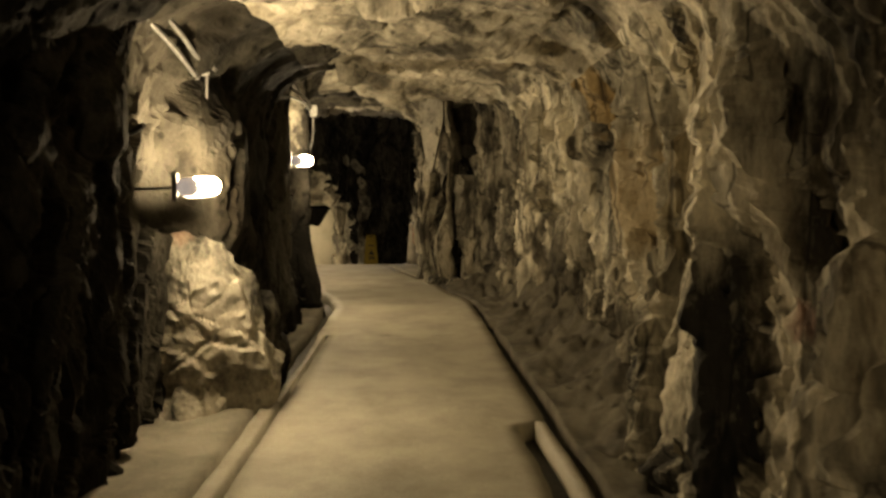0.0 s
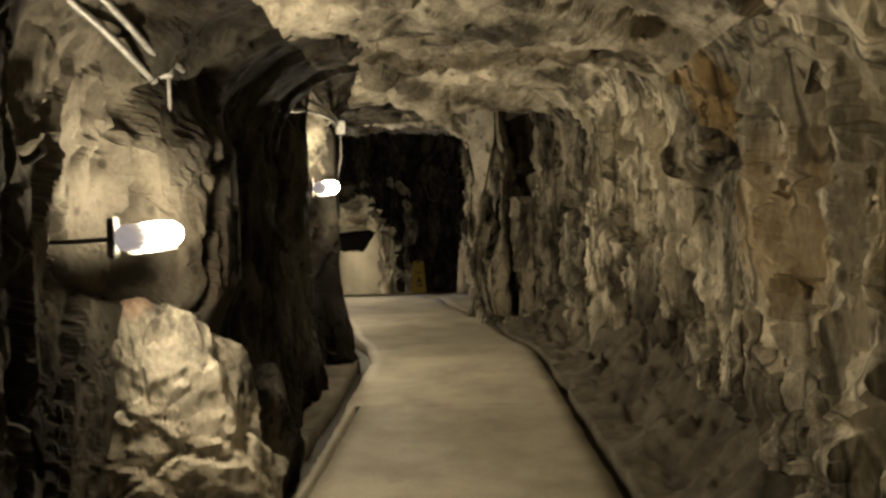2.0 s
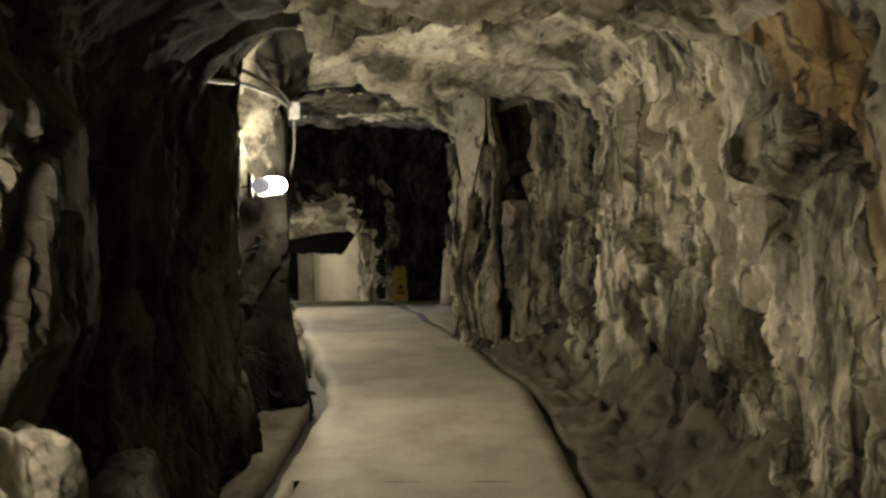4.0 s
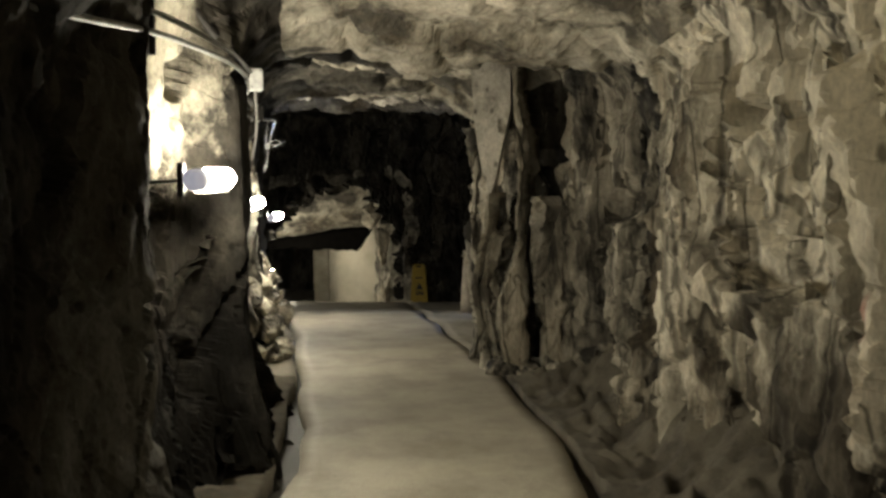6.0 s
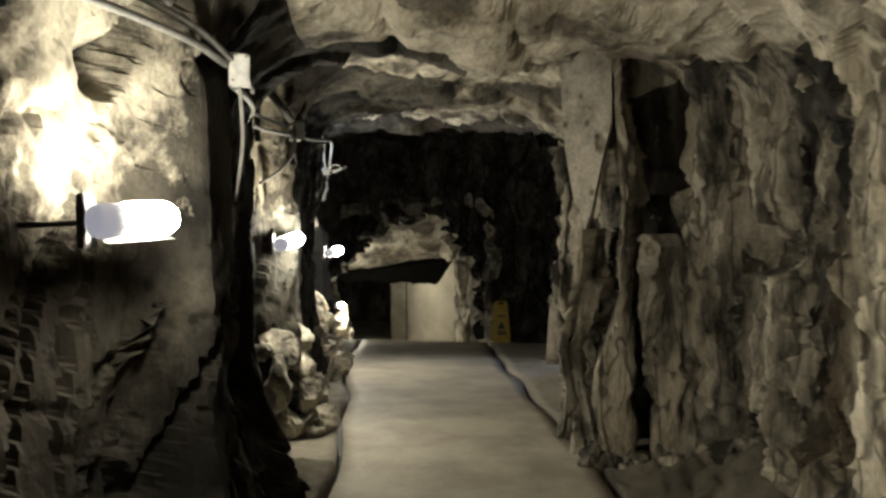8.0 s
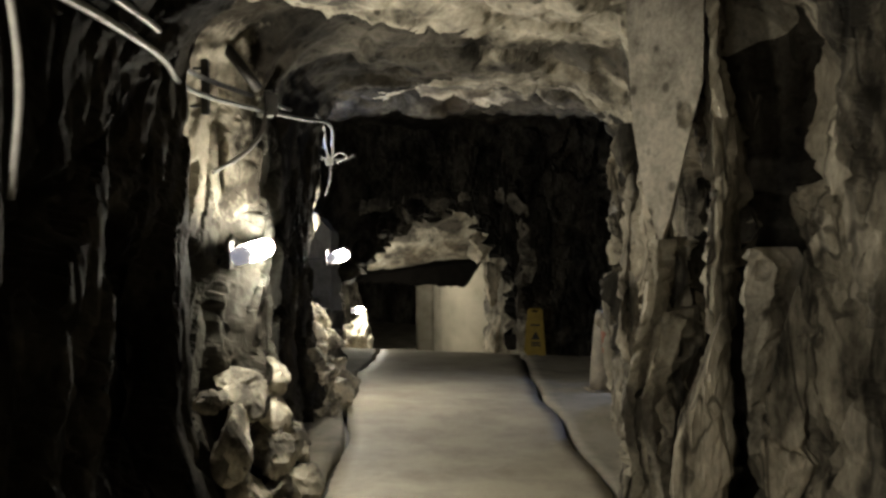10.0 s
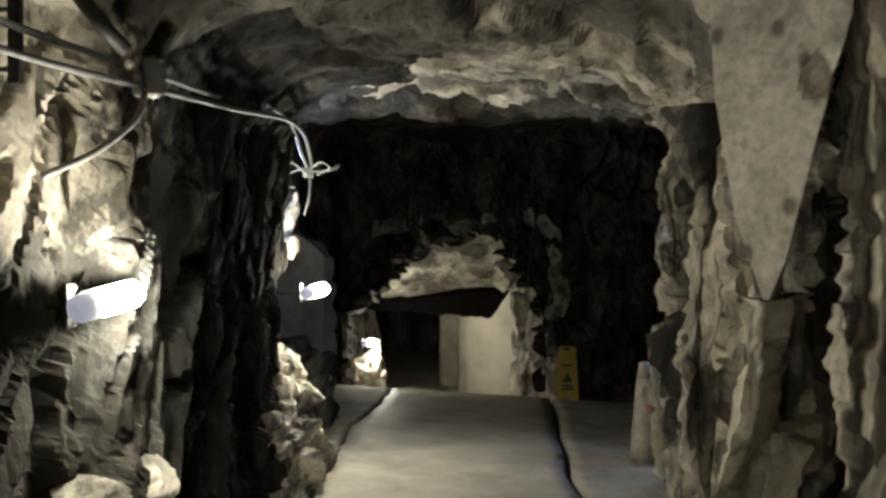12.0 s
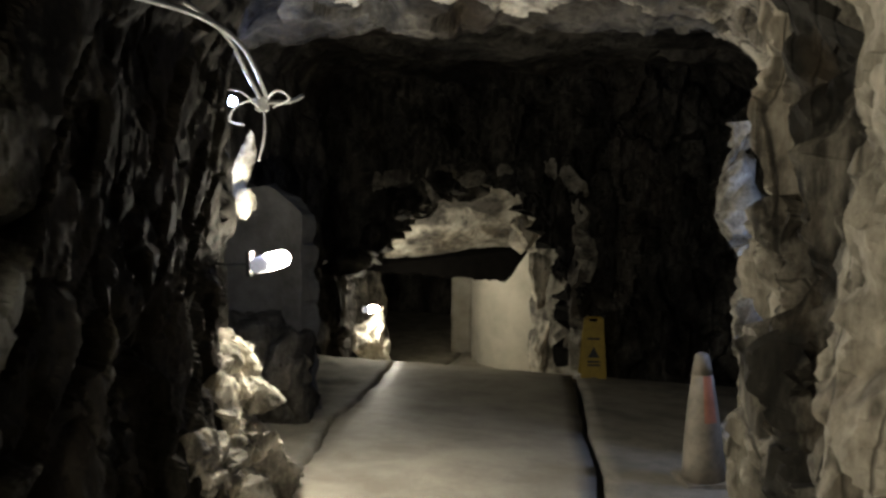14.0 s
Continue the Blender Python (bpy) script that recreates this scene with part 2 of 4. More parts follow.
def rough(p, size=1.0, kind="wall"):
    """How far the rock stands out at p, in metres: blocks, joints, hollows and grit."""
    bent = p + 0.07 * noise.noise_vector(p * 1.5) + 0.035 * noise.noise_vector(p * 6.0) + 0.015 * noise.noise_vector(p * 17.0)
    if kind == "ceiling":
        lying = Vector((bent.x * 0.8, bent.y, bent.z))
        out = 0.06 * noise.fractal(p * 0.9, 1.0, 2.0, 2) + facets(lying * 1.5, 0.16, 0.07, 0.05) + facets(lying * 4.0, 0.07, 0.03, 0.08) + facets(lying * 11.0, 0.03, 0.012, 0.15)
        out -= 0.03 * cracks(lying * 1.5, 0.15)
        return size * (out + 0.016 * noise.fractal(p * 7, 0.9, 2.0, 4))
    # upright leaning blocks with flat faces, split into smaller ones, with deep joints between some of them
    bent = p + 0.04 * noise.noise_vector(p * 2.1) + 0.014 * noise.noise_vector(p * 8.0)
    tall = Vector((bent.x, bent.y - 0.16 * bent.z, bent.z * 0.4))
    squat = Vector((bent.x, bent.y - 0.25 * bent.z, bent.z * 0.36))
    chip = Vector((bent.x, bent.y - 0.3 * bent.z, bent.z * 0.5))
    there = min(1.0, max(0.0, 0.4 + 2.4 * noise.noise(p * 0.9 + Vector((5, 5, 5)))))
    out = 0.06 * noise.fractal(p * 0.8, 1.0, 2.0, 2)
    out += facets(tall * 1.8, 0.34, 0.13, 0.05) - 0.09 * there * cracks(tall * 1.8, 0.06)
    out += facets(squat * 4.2, 0.17, 0.05, 0.09) - 0.04 * cracks(squat * 4.2, 0.07)
    out += facets(chip * 9.5, 0.07, 0.02, 0.14)
    out += facets(chip * 21.0, 0.025, 0.012, 0.2)
    if kind == "lump":
        return size * (out + 0.02 * noise.turbulence(p * 11, 3, True))
    vein = noise.noise(Vector((bent.x * 1.6, bent.y * 1.6 - bent.z * 0.3, bent.z * 0.4)) + Vector((3, 8, 1)))
    out -= 0.26 * there * min(1.0, max(0.0, 1.5 - abs(vein) / 0.03))
    seam = noise.noise(Vector((bent.x * 2.7, bent.y * 2.7 - bent.z * 0.8, bent.z * 0.5)) + Vector((7, 2, 5)))
    out -= 0.16 * min(1.0, max(0.0, 1.5 - abs(seam) / 0.03)) * min(1.0, max(0.0, 0.3 + 3 * noise.noise(p * 1.7)))
    nick = noise.noise(Vector((bent.x * 3.6, bent.y * 3.6 + bent.z * 0.9, bent.z * 1.6)) + Vector((1, 7, 3)))
    out -= 0.07 * (1 - there) * max(0.0, 1 - abs(nick) / 0.05)
    hole = noise.noise(Vector((bent.x * 4.6, bent.y * 4.6 - bent.z, bent.z * 2.2)) + Vector((2, 6, 8)))
    out -= 0.13 * min(1.0, max(0.0, (hole - 0.34) / 0.05))
    out += 0.012 * noise.turbulence(p * 11, 3, True)
    return out * size


def sheet(name, rows, mat, label="", thick=0.0, flip=False):
    """A mesh over a grid of points."""
    n, w = len(rows), len(rows[0])
    verts = [tuple(p) for row in rows for p in row]
    quads = [(a * w + b, a * w + b + 1, (a + 1) * w + b + 1, (a + 1) * w + b) for a in range(n - 1) for b in range(w - 1)]
    if flip:
        quads = [q[::-1] for q in quads]
    mesh = bpy.data.meshes.new(name)
    mesh.from_pydata(verts, [], quads)
    for m in mat if isinstance(mat, (list, tuple)) else (mat,):
        mesh.materials.append(m)
    ob = new(name, mesh)
    if thick:
        s = ob.modifiers.new("thickness", "SOLIDIFY")
        s.thickness, s.offset = thick, -1
    return tagged(ob, label, kind="structure")


def steps(a, b, d):
    n = max(1, round((b - a) / d))
    return [a + (b - a) * k / n for k in range(n + 1)]


def tube(points, radius, sides=8):
    bm = bmesh.new()
    pts = [Vector(p) for p in points]
    rings = []
    for n, p in enumerate(pts):
        way = (pts[min(n + 1, len(pts) - 1)] - pts[max(n - 1, 0)]).normalized()
        turn = way.to_track_quat("Z", "Y").to_matrix()
        rings.append([bm.verts.new(p + turn @ Vector((radius * math.cos(a), radius * math.sin(a), 0))) for a in (2 * math.pi * k / sides for k in range(sides))])
    for a, b in zip(rings, rings[1:]):
        for k in range(sides):
            bm.faces.new((a[k], a[(k + 1) % sides], b[(k + 1) % sides], b[k])).smooth = True
    bm.faces.new(rings[0][::-1])
    bm.faces.new(rings[-1])
    return bm


def curve_points(points, n=10):
    """A smooth line through the points."""
    pts = [Vector(p) for p in points]
    pts = [2 * pts[0] - pts[1], *pts, 2 * pts[-1] - pts[-2]]
    out = []
    for k in range(1, len(pts) - 2):
        p0, p1, p2, p3 = pts[k - 1 : k + 3]
        for t in (j / n for j in range(n)):
            out.append(0.5 * (2 * p1 + (p2 - p0) * t + (2 * p0 - 5 * p1 + 4 * p2 - p3) * t * t + (3 * p1 - p0 - 3 * p2 + p3) * t**3))
    return [*out, pts[-2]]


def block(size, at=(0, 0, 0), bevel=0.006):
    bm = bmesh.new()
    bmesh.ops.create_cube(bm, size=1, matrix=Matrix.Translation(at) @ Matrix.Diagonal((*size, 1)))
    if bevel:
        bmesh.ops.bevel(bm, geom=bm.edges[:], offset=bevel, segments=2, affect="EDGES")
    return bm


def lathe(outline, sides=20):
    """A solid of revolution about z from (radius, z) pairs."""
    bm = bmesh.new()
    rings = [[bm.verts.new((r * math.cos(a), r * math.sin(a), z)) for a in (2 * math.pi * k / sides for k in range(sides))] for r, z in outline]
    for a, b in zip(rings, rings[1:]):
        for k in range(sides):
            bm.faces.new((a[k], a[(k + 1) % sides], b[(k + 1) % sides], b[k])).smooth = True
    bm.faces.new(rings[0][::-1])
    bm.faces.new(rings[-1])
    return bm


# ---- plan: walls, ceiling and floor along the tunnel ----
floor_z = along([(-4, 0.03), (8.5, 0.03), (10.5, -0.06), (14.1, -0.2), (15, -0.28), (19.2, -0.75), (20.5, -0.87), (21.2, -1.1), (23, -1.75), (25, -1.95), (32, -1.95)])
left_x = along([(-4, -1.4), (2.2, -1.36), (3.2, -1.34), (4.0, -1.3), (4.25, -1.36), (4.45, -1.46), (4.9, -1.44), (5.05, -1.26), (5.3, -1.26), (6.0, -1.3), (6.8, -1.27), (7.42, -1.2), (7.58, -1.36), (7.72, -1.46), (8.3, -1.42), (8.45, -1.22), (8.65, -1.24), (8.9, -1.4), (9.4, -1.58), (10.0, -1.82), (10.6, -2.0), (10.75, -2.12), (10.9, -2.22), (11.35, -2.2), (11.48, -2.04), (11.65, -2.06), (11.9, -2.22), (12.6, -2.4), (13.4, -2.58), (14.1, -2.74), (14.3, -2.86), (14.42, -2.98), (14.6, -3.06), (14.75, -3.14), (14.9, -3.35), (15.4, -3.7)])
left_foot = along([(5.2, 0.0), (5.6, 0.14), (6.8, 0.12), (7.35, 0.06), (7.7, 0.18), (8.3, 0.2), (8.65, 0.16), (9.2, 0.27), (9.7, 0.3), (10.3, 0.36), (10.8, 0.2), (11.5, 0.14), (12, 0.1), (13.6, 0.1), (14.6, 0.05)])
right_x = along([(-4, 1.1), (3.8, 1.1), (5, 1.22), (6.8, 1.15), (8, 1.1), (8.6, 1.02), (9.2, 0.95), (10.0, 0.95), (10.6, 0.8), (10.88, 0.55), (11.02, 0.48), (11.1, 0.74), (11.66, 0.72), (11.76, 0.1), (12.1, 0.03), (13.0, -0.12), (13.8, -0.2), (14.5, -0.12), (15.2, -0.06), (15.5, 0.06)])
ceiling_z = along([(-4, 2.15), (3.9, 2.12), (4.2, 2.2), (5.2, 2.2), (5.7, 2.12), (6.5, 2.1), (6.8, 2.13), (7.3, 2.38), (8.0, 2.45), (8.45, 2.5), (9.05, 2.27), (9.5, 2.2), (10.1, 2.22), (10.3, 2.46), (11.4, 2.5), (12.0, 2.42), (12.5, 2.34), (12.9, 2.35), (13.4, 2.45), (14.6, 2.52), (15.3, 2.4)])
gutter_left = along([(-4, -0.93), (3.7, -0.96), (6, -0.95), (7.4, -0.975), (8.4, -1.0), (9.1, -1.135), (10.3, -1.42), (12.7, -2.03), (14.3, -2.53), (15.1, -2.78), (16.7, -3.24), (18.6, -3.66), (19.5, -3.87), (20.5, -4.12), (23, -4.7)])
gutter_right = along([(-4, 0.72), (3.8, 0.68), (4.9, 0.61), (6.65, 0.52), (7.4, 0.485), (8.95, 0.4), (10.4, 0.15), (10.8, 0.08), (12, -0.2), (13.6, -0.58), (15.25, -0.95), (17.4, -1.28), (18.5, -1.44), (20.4, -1.75), (23, -2.2)])


def section(y, d, left, right, low, top, radius=0.55):
    """Points round the tunnel at y with the way inwards, from the left foot over the ceiling to the right foot."""
    out = []
    for z in steps(low, top - radius, d):
        out.append((Vector((left, y, z)), Vector((1, 0, 0))))
    for a in steps(0, math.pi / 2, d / radius)[1:]:
        out.append((Vector((left + radius * (1 - math.cos(a)), y, top - radius * (1 - math.sin(a)))), Vector((math.cos(a), 0, -math.sin(a)))))
    for x in steps(left + radius, right - radius, d)[1:]:
        out.append((Vector((x, y, top)), Vector((0, 0, -1))))
    for a in steps(0, math.pi / 2, d / radius)[1:]:
        out.append((Vector((right - radius * (1 - math.sin(a)), y, top - radius * (1 - math.cos(a)))), Vector((-math.sin(a), 0, -math.cos(a)))))
    for z in steps(top - radius, low, d)[1:]:
        out.append((Vector((right, y, z)), Vector((-1, 0, 0))))
    return out


def resampled(points, n):
    """n points evenly along a line of (place, way) pairs."""
    length = [0.0]
    for (p, _), (q, _) in zip(points, points[1:]):
        length.append(length[-1] + (q - p).length)
    out, k = [], 0
    for j in range(n):
        s = length[-1] * j / (n - 1)
        while k < len(points) - 2 and length[k + 1] < s:
            k += 1
        f = (s - length[k]) / max(1e-6, length[k + 1] - length[k])
        out.append((points[k][0].lerp(points[k + 1][0], f), points[k][1].lerp(points[k + 1][1], f).normalized()))
    return out


# width of painted shadow beside the left wall, narrow where lamps light the roof
shadow_reach = along([(3.8, 0.6), (4.3, 0.15), (5.5, 0.1), (6.0, 0.6), (7.0, 0.55), (7.4, -0.2), (9.3, -0.2), (9.7, 1.0), (10.0, 1.2), (10.4, 0.2), (11.5, 0.3), (11.9, 1.3), (12.8, 1.2), (13.4, 0.9), (15.4, 0.8)])


def paint_roof(ob):
    """Paints the roof's shadow as dark rock along a ragged line."""
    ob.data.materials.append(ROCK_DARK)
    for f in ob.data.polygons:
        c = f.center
        reach = shadow_reach(c.y) + 0.4 * noise.noise(Vector((c.x * 2.2, c.y * 2.2, 1))) + 0.15 * noise.noise(c * 9)
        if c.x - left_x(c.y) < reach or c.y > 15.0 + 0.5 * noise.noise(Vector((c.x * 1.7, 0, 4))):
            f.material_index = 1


def even(ob):
    ob.data.polygons.foreach_set("use_smooth", [True] * len(ob.data.polygons))
    return ob


# wall bulge added past the second lamp to block its light beyond
shading_bulge = along([(5.0, 0.0), (5.22, 0.13), (5.4, 0.14), (6.2, 0.0)])


def tunnel(y0, y1, d, left, right, low, top, names, mats, size=1.0, radius=0.55, calm=None, foot=None, cuts=(0.36, 0.64), tilt=None):
    rows = []
    count = round(6.6 / d)
    for y in steps(y0, y1, d):
        ring = resampled(section(y, d, left(y), right(y), low(y) - 0.25, top(y), radius), count)
        row = []
        for p, way in ring:
            up = min(1.0, max(0.0, -way.z * 1.4))
            out = rough(p, size) * (1 - up) if up < 1 else 0.0
            out += rough(p, size, "ceiling") * up if up > 0 else 0.0
            if calm and way.x > 0:
                out = (out if out < 0.05 else 0.05 + 0.3 * (out - 0.05) + 0.012 * noise.fractal(p * 8, 0.9, 2.0, 3)) * calm(y)
            q = p + way * out
            if foot and way.x > 0.9:
                q.x += foot(y) * max(0.0, 1 - (p.z - low(y)) / 0.75) ** 1.4
            if way.x > 0.9 and 5.0 < y < 6.2:
                q.x += shading_bulge(y) * min(1.0, max(0.0, (1.85 - p.z) / 0.25)) * min(1.0, max(0.0, (p.z - 0.7) / 0.3))
            if way.x < -0.9 and 14.0 < y < 15.5:
                q.x += 0.5 * min(1, (y - 14.0) / 0.6) * max(0.0, 1 - ((p.z - 0.97) / 0.65) ** 2)
            if tilt:
                q.z += tilt(p)
            row.append(q)
        rows.append(row)
    a, b = round(count * cuts[0]), round(count * cuts[1])
    for name, mat, cut in zip(names, mats, ((0, a + 1), (a, b + 1), (b, count))):
        ob = sheet(name, [row[cut[0] : cut[1]] for row in rows], mat, thick=0.2, flip=True)
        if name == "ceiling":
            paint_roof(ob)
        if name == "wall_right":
            # the recess behind the slab is painted dark as its shadow; browner rock beyond
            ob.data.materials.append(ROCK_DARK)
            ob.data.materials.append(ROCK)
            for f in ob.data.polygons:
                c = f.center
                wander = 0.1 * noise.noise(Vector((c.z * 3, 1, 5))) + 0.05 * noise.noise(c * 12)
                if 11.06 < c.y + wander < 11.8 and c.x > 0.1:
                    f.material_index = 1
                elif c.y + 4 * wander > 9.8:
                    f.material_index = 2


calm_left = along([(3.5, 0.9), (4.4, 0.6), (5.2, 0.6), (5.6, 0.7), (6.4, 0.45), (7.3, 0.45), (7.8, 0.6), (8.7, 0.5), (9.2, 0.8), (10.6, 0.8), (11.0, 0.6), (11.7, 0.5), (12.2, 0.8), (14.2, 0.8), (14.9, 0.7)])
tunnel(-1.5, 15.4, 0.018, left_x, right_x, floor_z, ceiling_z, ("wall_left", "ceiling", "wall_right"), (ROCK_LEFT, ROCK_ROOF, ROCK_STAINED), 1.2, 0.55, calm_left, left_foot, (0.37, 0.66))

# wall behind the start
sheet("wall_back", [[(x, -1.45, z) for x in steps(-1.8, 1.6, 0.2)] for z in steps(-0.2, 2.6, 0.2)], ROCK_DARK, thick=0.2)


def band(name, y0, y1, edges, mat, d=0.05, cols=10, bump=0.0, drop=0.0, sunk=0.0, heap=0.0, calm_edge=False):
    """A strip of floor between two lines; drop: depth of its vertical sides."""
    rows = []
    for y in steps(y0, y1, d):
        a, b = edges[0](y), edges[1](y)
        z = floor_z(y) - sunk
        row = []
        if drop:
            row.append((a, y, z - drop))
        for k in range(cols + 1):
            x = a + (b - a) * k / cols
            h = bump * (noise.fractal(Vector((x * 2.2, y * 2.2, 3)), 0.9, 2.0, 4) + 0.35 * noise.noise(Vector((x * 14, y * 14, 1))))
            h *= min(1.0, 0.15 + min(x - a, b - x) / 0.3) if calm_edge else 1.0
            if heap:
                up = min(1.0, max(0.0, (x - a - 0.12) / 0.5))
                h += heap * up * up * (0.8 + 0.5 * noise.noise(Vector((x, y * 1.3, 6))))
                spot = Vector((x, y, 0.3)) + 0.1 * noise.noise_vector(Vector((x * 4, y * 4, 0)))
                h += min(1.0, up * 2.5) * (facets(spot * 4.5, 0.12, 0.05, 0.2) + facets(spot * 12.0, 0.04, 0.018, 0.3) - 0.05 * cracks(spot * 4.5, 0.15))
            row.append((x, y, z + h))
        if drop:
            row.append((b, y, z - drop))
        rows.append(row)
    return even(sheet(name, rows, mat, flip=True))


left_gap = along([(-4, 0.03), (5.0, 0.035), (5.3, 0.1), (6.8, 0.13), (7.2, 0.1), (8.8, 0.13), (9.3, 0.14), (10.3, 0.06), (11.5, 0.04), (12.4, 0.07), (13.2, 0.05), (16, 0.05), (20, 0.06)])
right_gap = along([(-4, 0.07), (4.6, 0.07), (5.0, 0.09), (6.2, 0.085), (6.9, 0.08), (7.0, 0.06), (7.4, 0.06), (7.45, 0.11), (7.75, 0.11), (7.8, 0.055), (8.2, 0.06), (8.25, 0.11), (8.6, 0.1), (8.7, 0.06), (10.4, 0.06), (10.8, 0.045), (12.6, 0.04), (13.3, 0.045), (16, 0.055), (20.4, 0.07)])


def ragged(y, seed):
    return 0.014 * noise.noise(Vector((seed, y * 5, 2))) + 0.01 * noise.noise(Vector((seed, y * 17, 4)))


def left_inner(y):
    return gutter_left(y) + left_gap(y) / 2 + ragged(y, 3)


def left_outer(y):
    return gutter_left(y) - left_gap(y) / 2 + ragged(y, 8)


def right_inner(y):
    broken = 0.17 * min(1, max(0, (4.78 - y) / 0.12))
    return gutter_right(y) - 0.015 - broken + ragged(y, 1) * 0.6


def right_outer(y):
    return gutter_right(y) - 0.015 + right_gap(y) + ragged(y, 5)


def slot_a(y):
    return -0.855 + 0.006 * noise.noise(Vector((2, y * 5, 1)))


def slot_b(y):
    return -0.825 + 0.006 * noise.noise(Vector((4, y * 5, 1)))


END = 31.0
band("floor", 7.05, END, (left_inner, right_inner), CONCRETE, 0.06, 14, 0.012, 0.12)
band("floor_near", -1.5, 7.05, (slot_b, right_inner), CONCRETE, 0.06, 14, 0.012, 0.12)
band("gutter_curb", -1.5, 7.05, (left_inner, slot_a), CONCRETE, 0.06, 3, 0.006, 0.12)
band("gutter_curb_right", -1.5, 4.74, (lambda y: gutter_right(y) - 0.075, lambda y: gutter_right(y) - 0.02), CONCRETE, 0.06, 2, 0.006, 0.12)
band("gutter_left_bed", -1.5, END, (lambda y: gutter_left(y) - 0.15, lambda y: gutter_left(y) + 0.25), GUTTER, 0.1, 2, 0.004, 0, 0.1)
band("gutter_right_bed", -1.5, END, (lambda y: gutter_right(y) - 0.3, lambda y: gutter_right(y) + 0.15), GUTTER, 0.1, 2, 0.004, 0, 0.1)


def ledge_edge(y):
    return min(left_x(y), gutter_left(y)) - 1.4 - 3.5 * min(1.0, max(0.0, y - 22))


band("ledge_left", -1.5, 6.4, (ledge_edge, left_outer), DUST, 0.05, 24, 0.035, 0.12, calm_edge=True)
band("ledge_left_rubble", 6.4, 10.8, (ledge_edge, left_outer), DIRT, 0.04, 40, 0.1, 0.12, calm_edge=True)
band("ledge_left_far", 10.8, END, (ledge_edge, left_outer), DUST, 0.05, 24, 0.035, 0.12, calm_edge=True)
band("ledge_right", -1.5, 10.9, (right_outer, lambda y: max(right_x(y), gutter_right(y)) + 0.6), DIRT, 0.025, 56, 0.12, 0.12, 0.0, 0.34, True)
band("ledge_right_far", 10.9, END, (right_outer, lambda y: max(right_x(y), gutter_right(y)) + 1.8), DUST, 0.05, 24, 0.02, 0.12)


# ---- the chamber at the bend and the mouth of the far tunnel ----
chamber_left = along([(15.3, -3.75), (16.4, -4.6), (17, -4.7), (21.2, -5.3)])
chamber_right = along([(15.3, 0.1), (16.0, 1.2), (18, 1.2), (19, 0.5), (21.2, 0.1)])
chamber_top = along([(15.3, 2.7), (16, 3.1), (21.2, 2.9)])
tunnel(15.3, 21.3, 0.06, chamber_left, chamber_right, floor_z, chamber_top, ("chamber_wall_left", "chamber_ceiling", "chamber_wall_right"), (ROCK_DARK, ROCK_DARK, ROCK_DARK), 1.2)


mouth_line = along([(-5.15, -1.4), (-5.1, 0.1), (-4.65, 0.5), (-4.0, 1.15), (-3.1, 1.5), (-2.62, 1.35), (-2.45, 1.15), (-2.08, 0.58), (-1.9, 0.0), (-1.84, -1.4)])


def mouth_height(x):
    """Height of the far tunnel's mouth above the datum at x."""
    return mouth_line(x) + 0.06 * noise.noise(Vector((x * 5, 0, 0)))


def far_wall():
    xs, zs = steps(-5.9, 0.9, 0.035), steps(-1.4, 3.2, 0.035)
    bm = bmesh.new()
    grid = {}
    for a, x in enumerate(xs):
        for b, z in enumerate(zs):
            edge = mouth_height(x)
            if z < edge - 0.035:
                continue
            z = max(z, edge)
            p = Vector((x, 21.0, z))
            grid[a, b] = bm.verts.new(p + Vector((0, -1, 0)) * rough(p, 1.1))
    for a, b in list(grid):
        ring = [grid.get(k) for k in ((a, b), (a + 1, b), (a + 1, b + 1), (a, b + 1))]
        if all(ring):
            bm.faces.new(ring)
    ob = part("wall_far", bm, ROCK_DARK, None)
    s = ob.modifiers.new("thickness", "SOLIDIFY")
    s.thickness, s.offset = 0.25, -1
    return tagged(ob, kind="structure")


far_wall()
far_left = along([(20.9, -5.1), (23, -5.6), (24.5, -5.75), (24.75, -6.9), (31, -8.4)])
far_right = along([(20.9, -1.85), (21.3, -2.0), (22.0, -2.48), (23.4, -2.75), (25, -2.5), (31, -2.5)])
far_top = along([(20.9, 1.5), (21.3, 1.38), (22.9, 0.4), (23.2, 0.36), (31, 0.3)])


def slant(p):
    """The far roof hangs lower on the left."""
    return 0.138 * (p.x + 4.05) * min(1.0, max(0.0, (p.z + 0.2) / 0.5)) * max(0.0, 1 - max(0.0, 21.5 - p.y))


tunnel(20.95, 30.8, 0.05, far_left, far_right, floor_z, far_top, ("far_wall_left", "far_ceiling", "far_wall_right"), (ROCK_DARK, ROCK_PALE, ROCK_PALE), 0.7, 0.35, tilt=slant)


def lintel():
    """A dark beam under the slope, with a ragged lower edge."""
    rows = []
    for x in steps(-6.0, -2.3, 0.06):
        high = 0.16 + 0.138 * (x + 5.04)
        low = -0.01 - 0.03 * (x + 5) + 0.05 * noise.noise(Vector((x * 4, 0, 0))) + 0.03 * noise.noise(Vector((x * 13, 0, 3))) + 1.4 * max(0, x + 3.2)
        low = min(low, high - 0.03)
        rows.append([(x, 23.3, high + 0.3), (x, 23.0, high), (x, 22.98, low + 0.02), (x, 23.06, low), (x, 23.3, low)])
    return sheet("lintel_beam", rows, TIMBER, thick=0.02)


lintel()


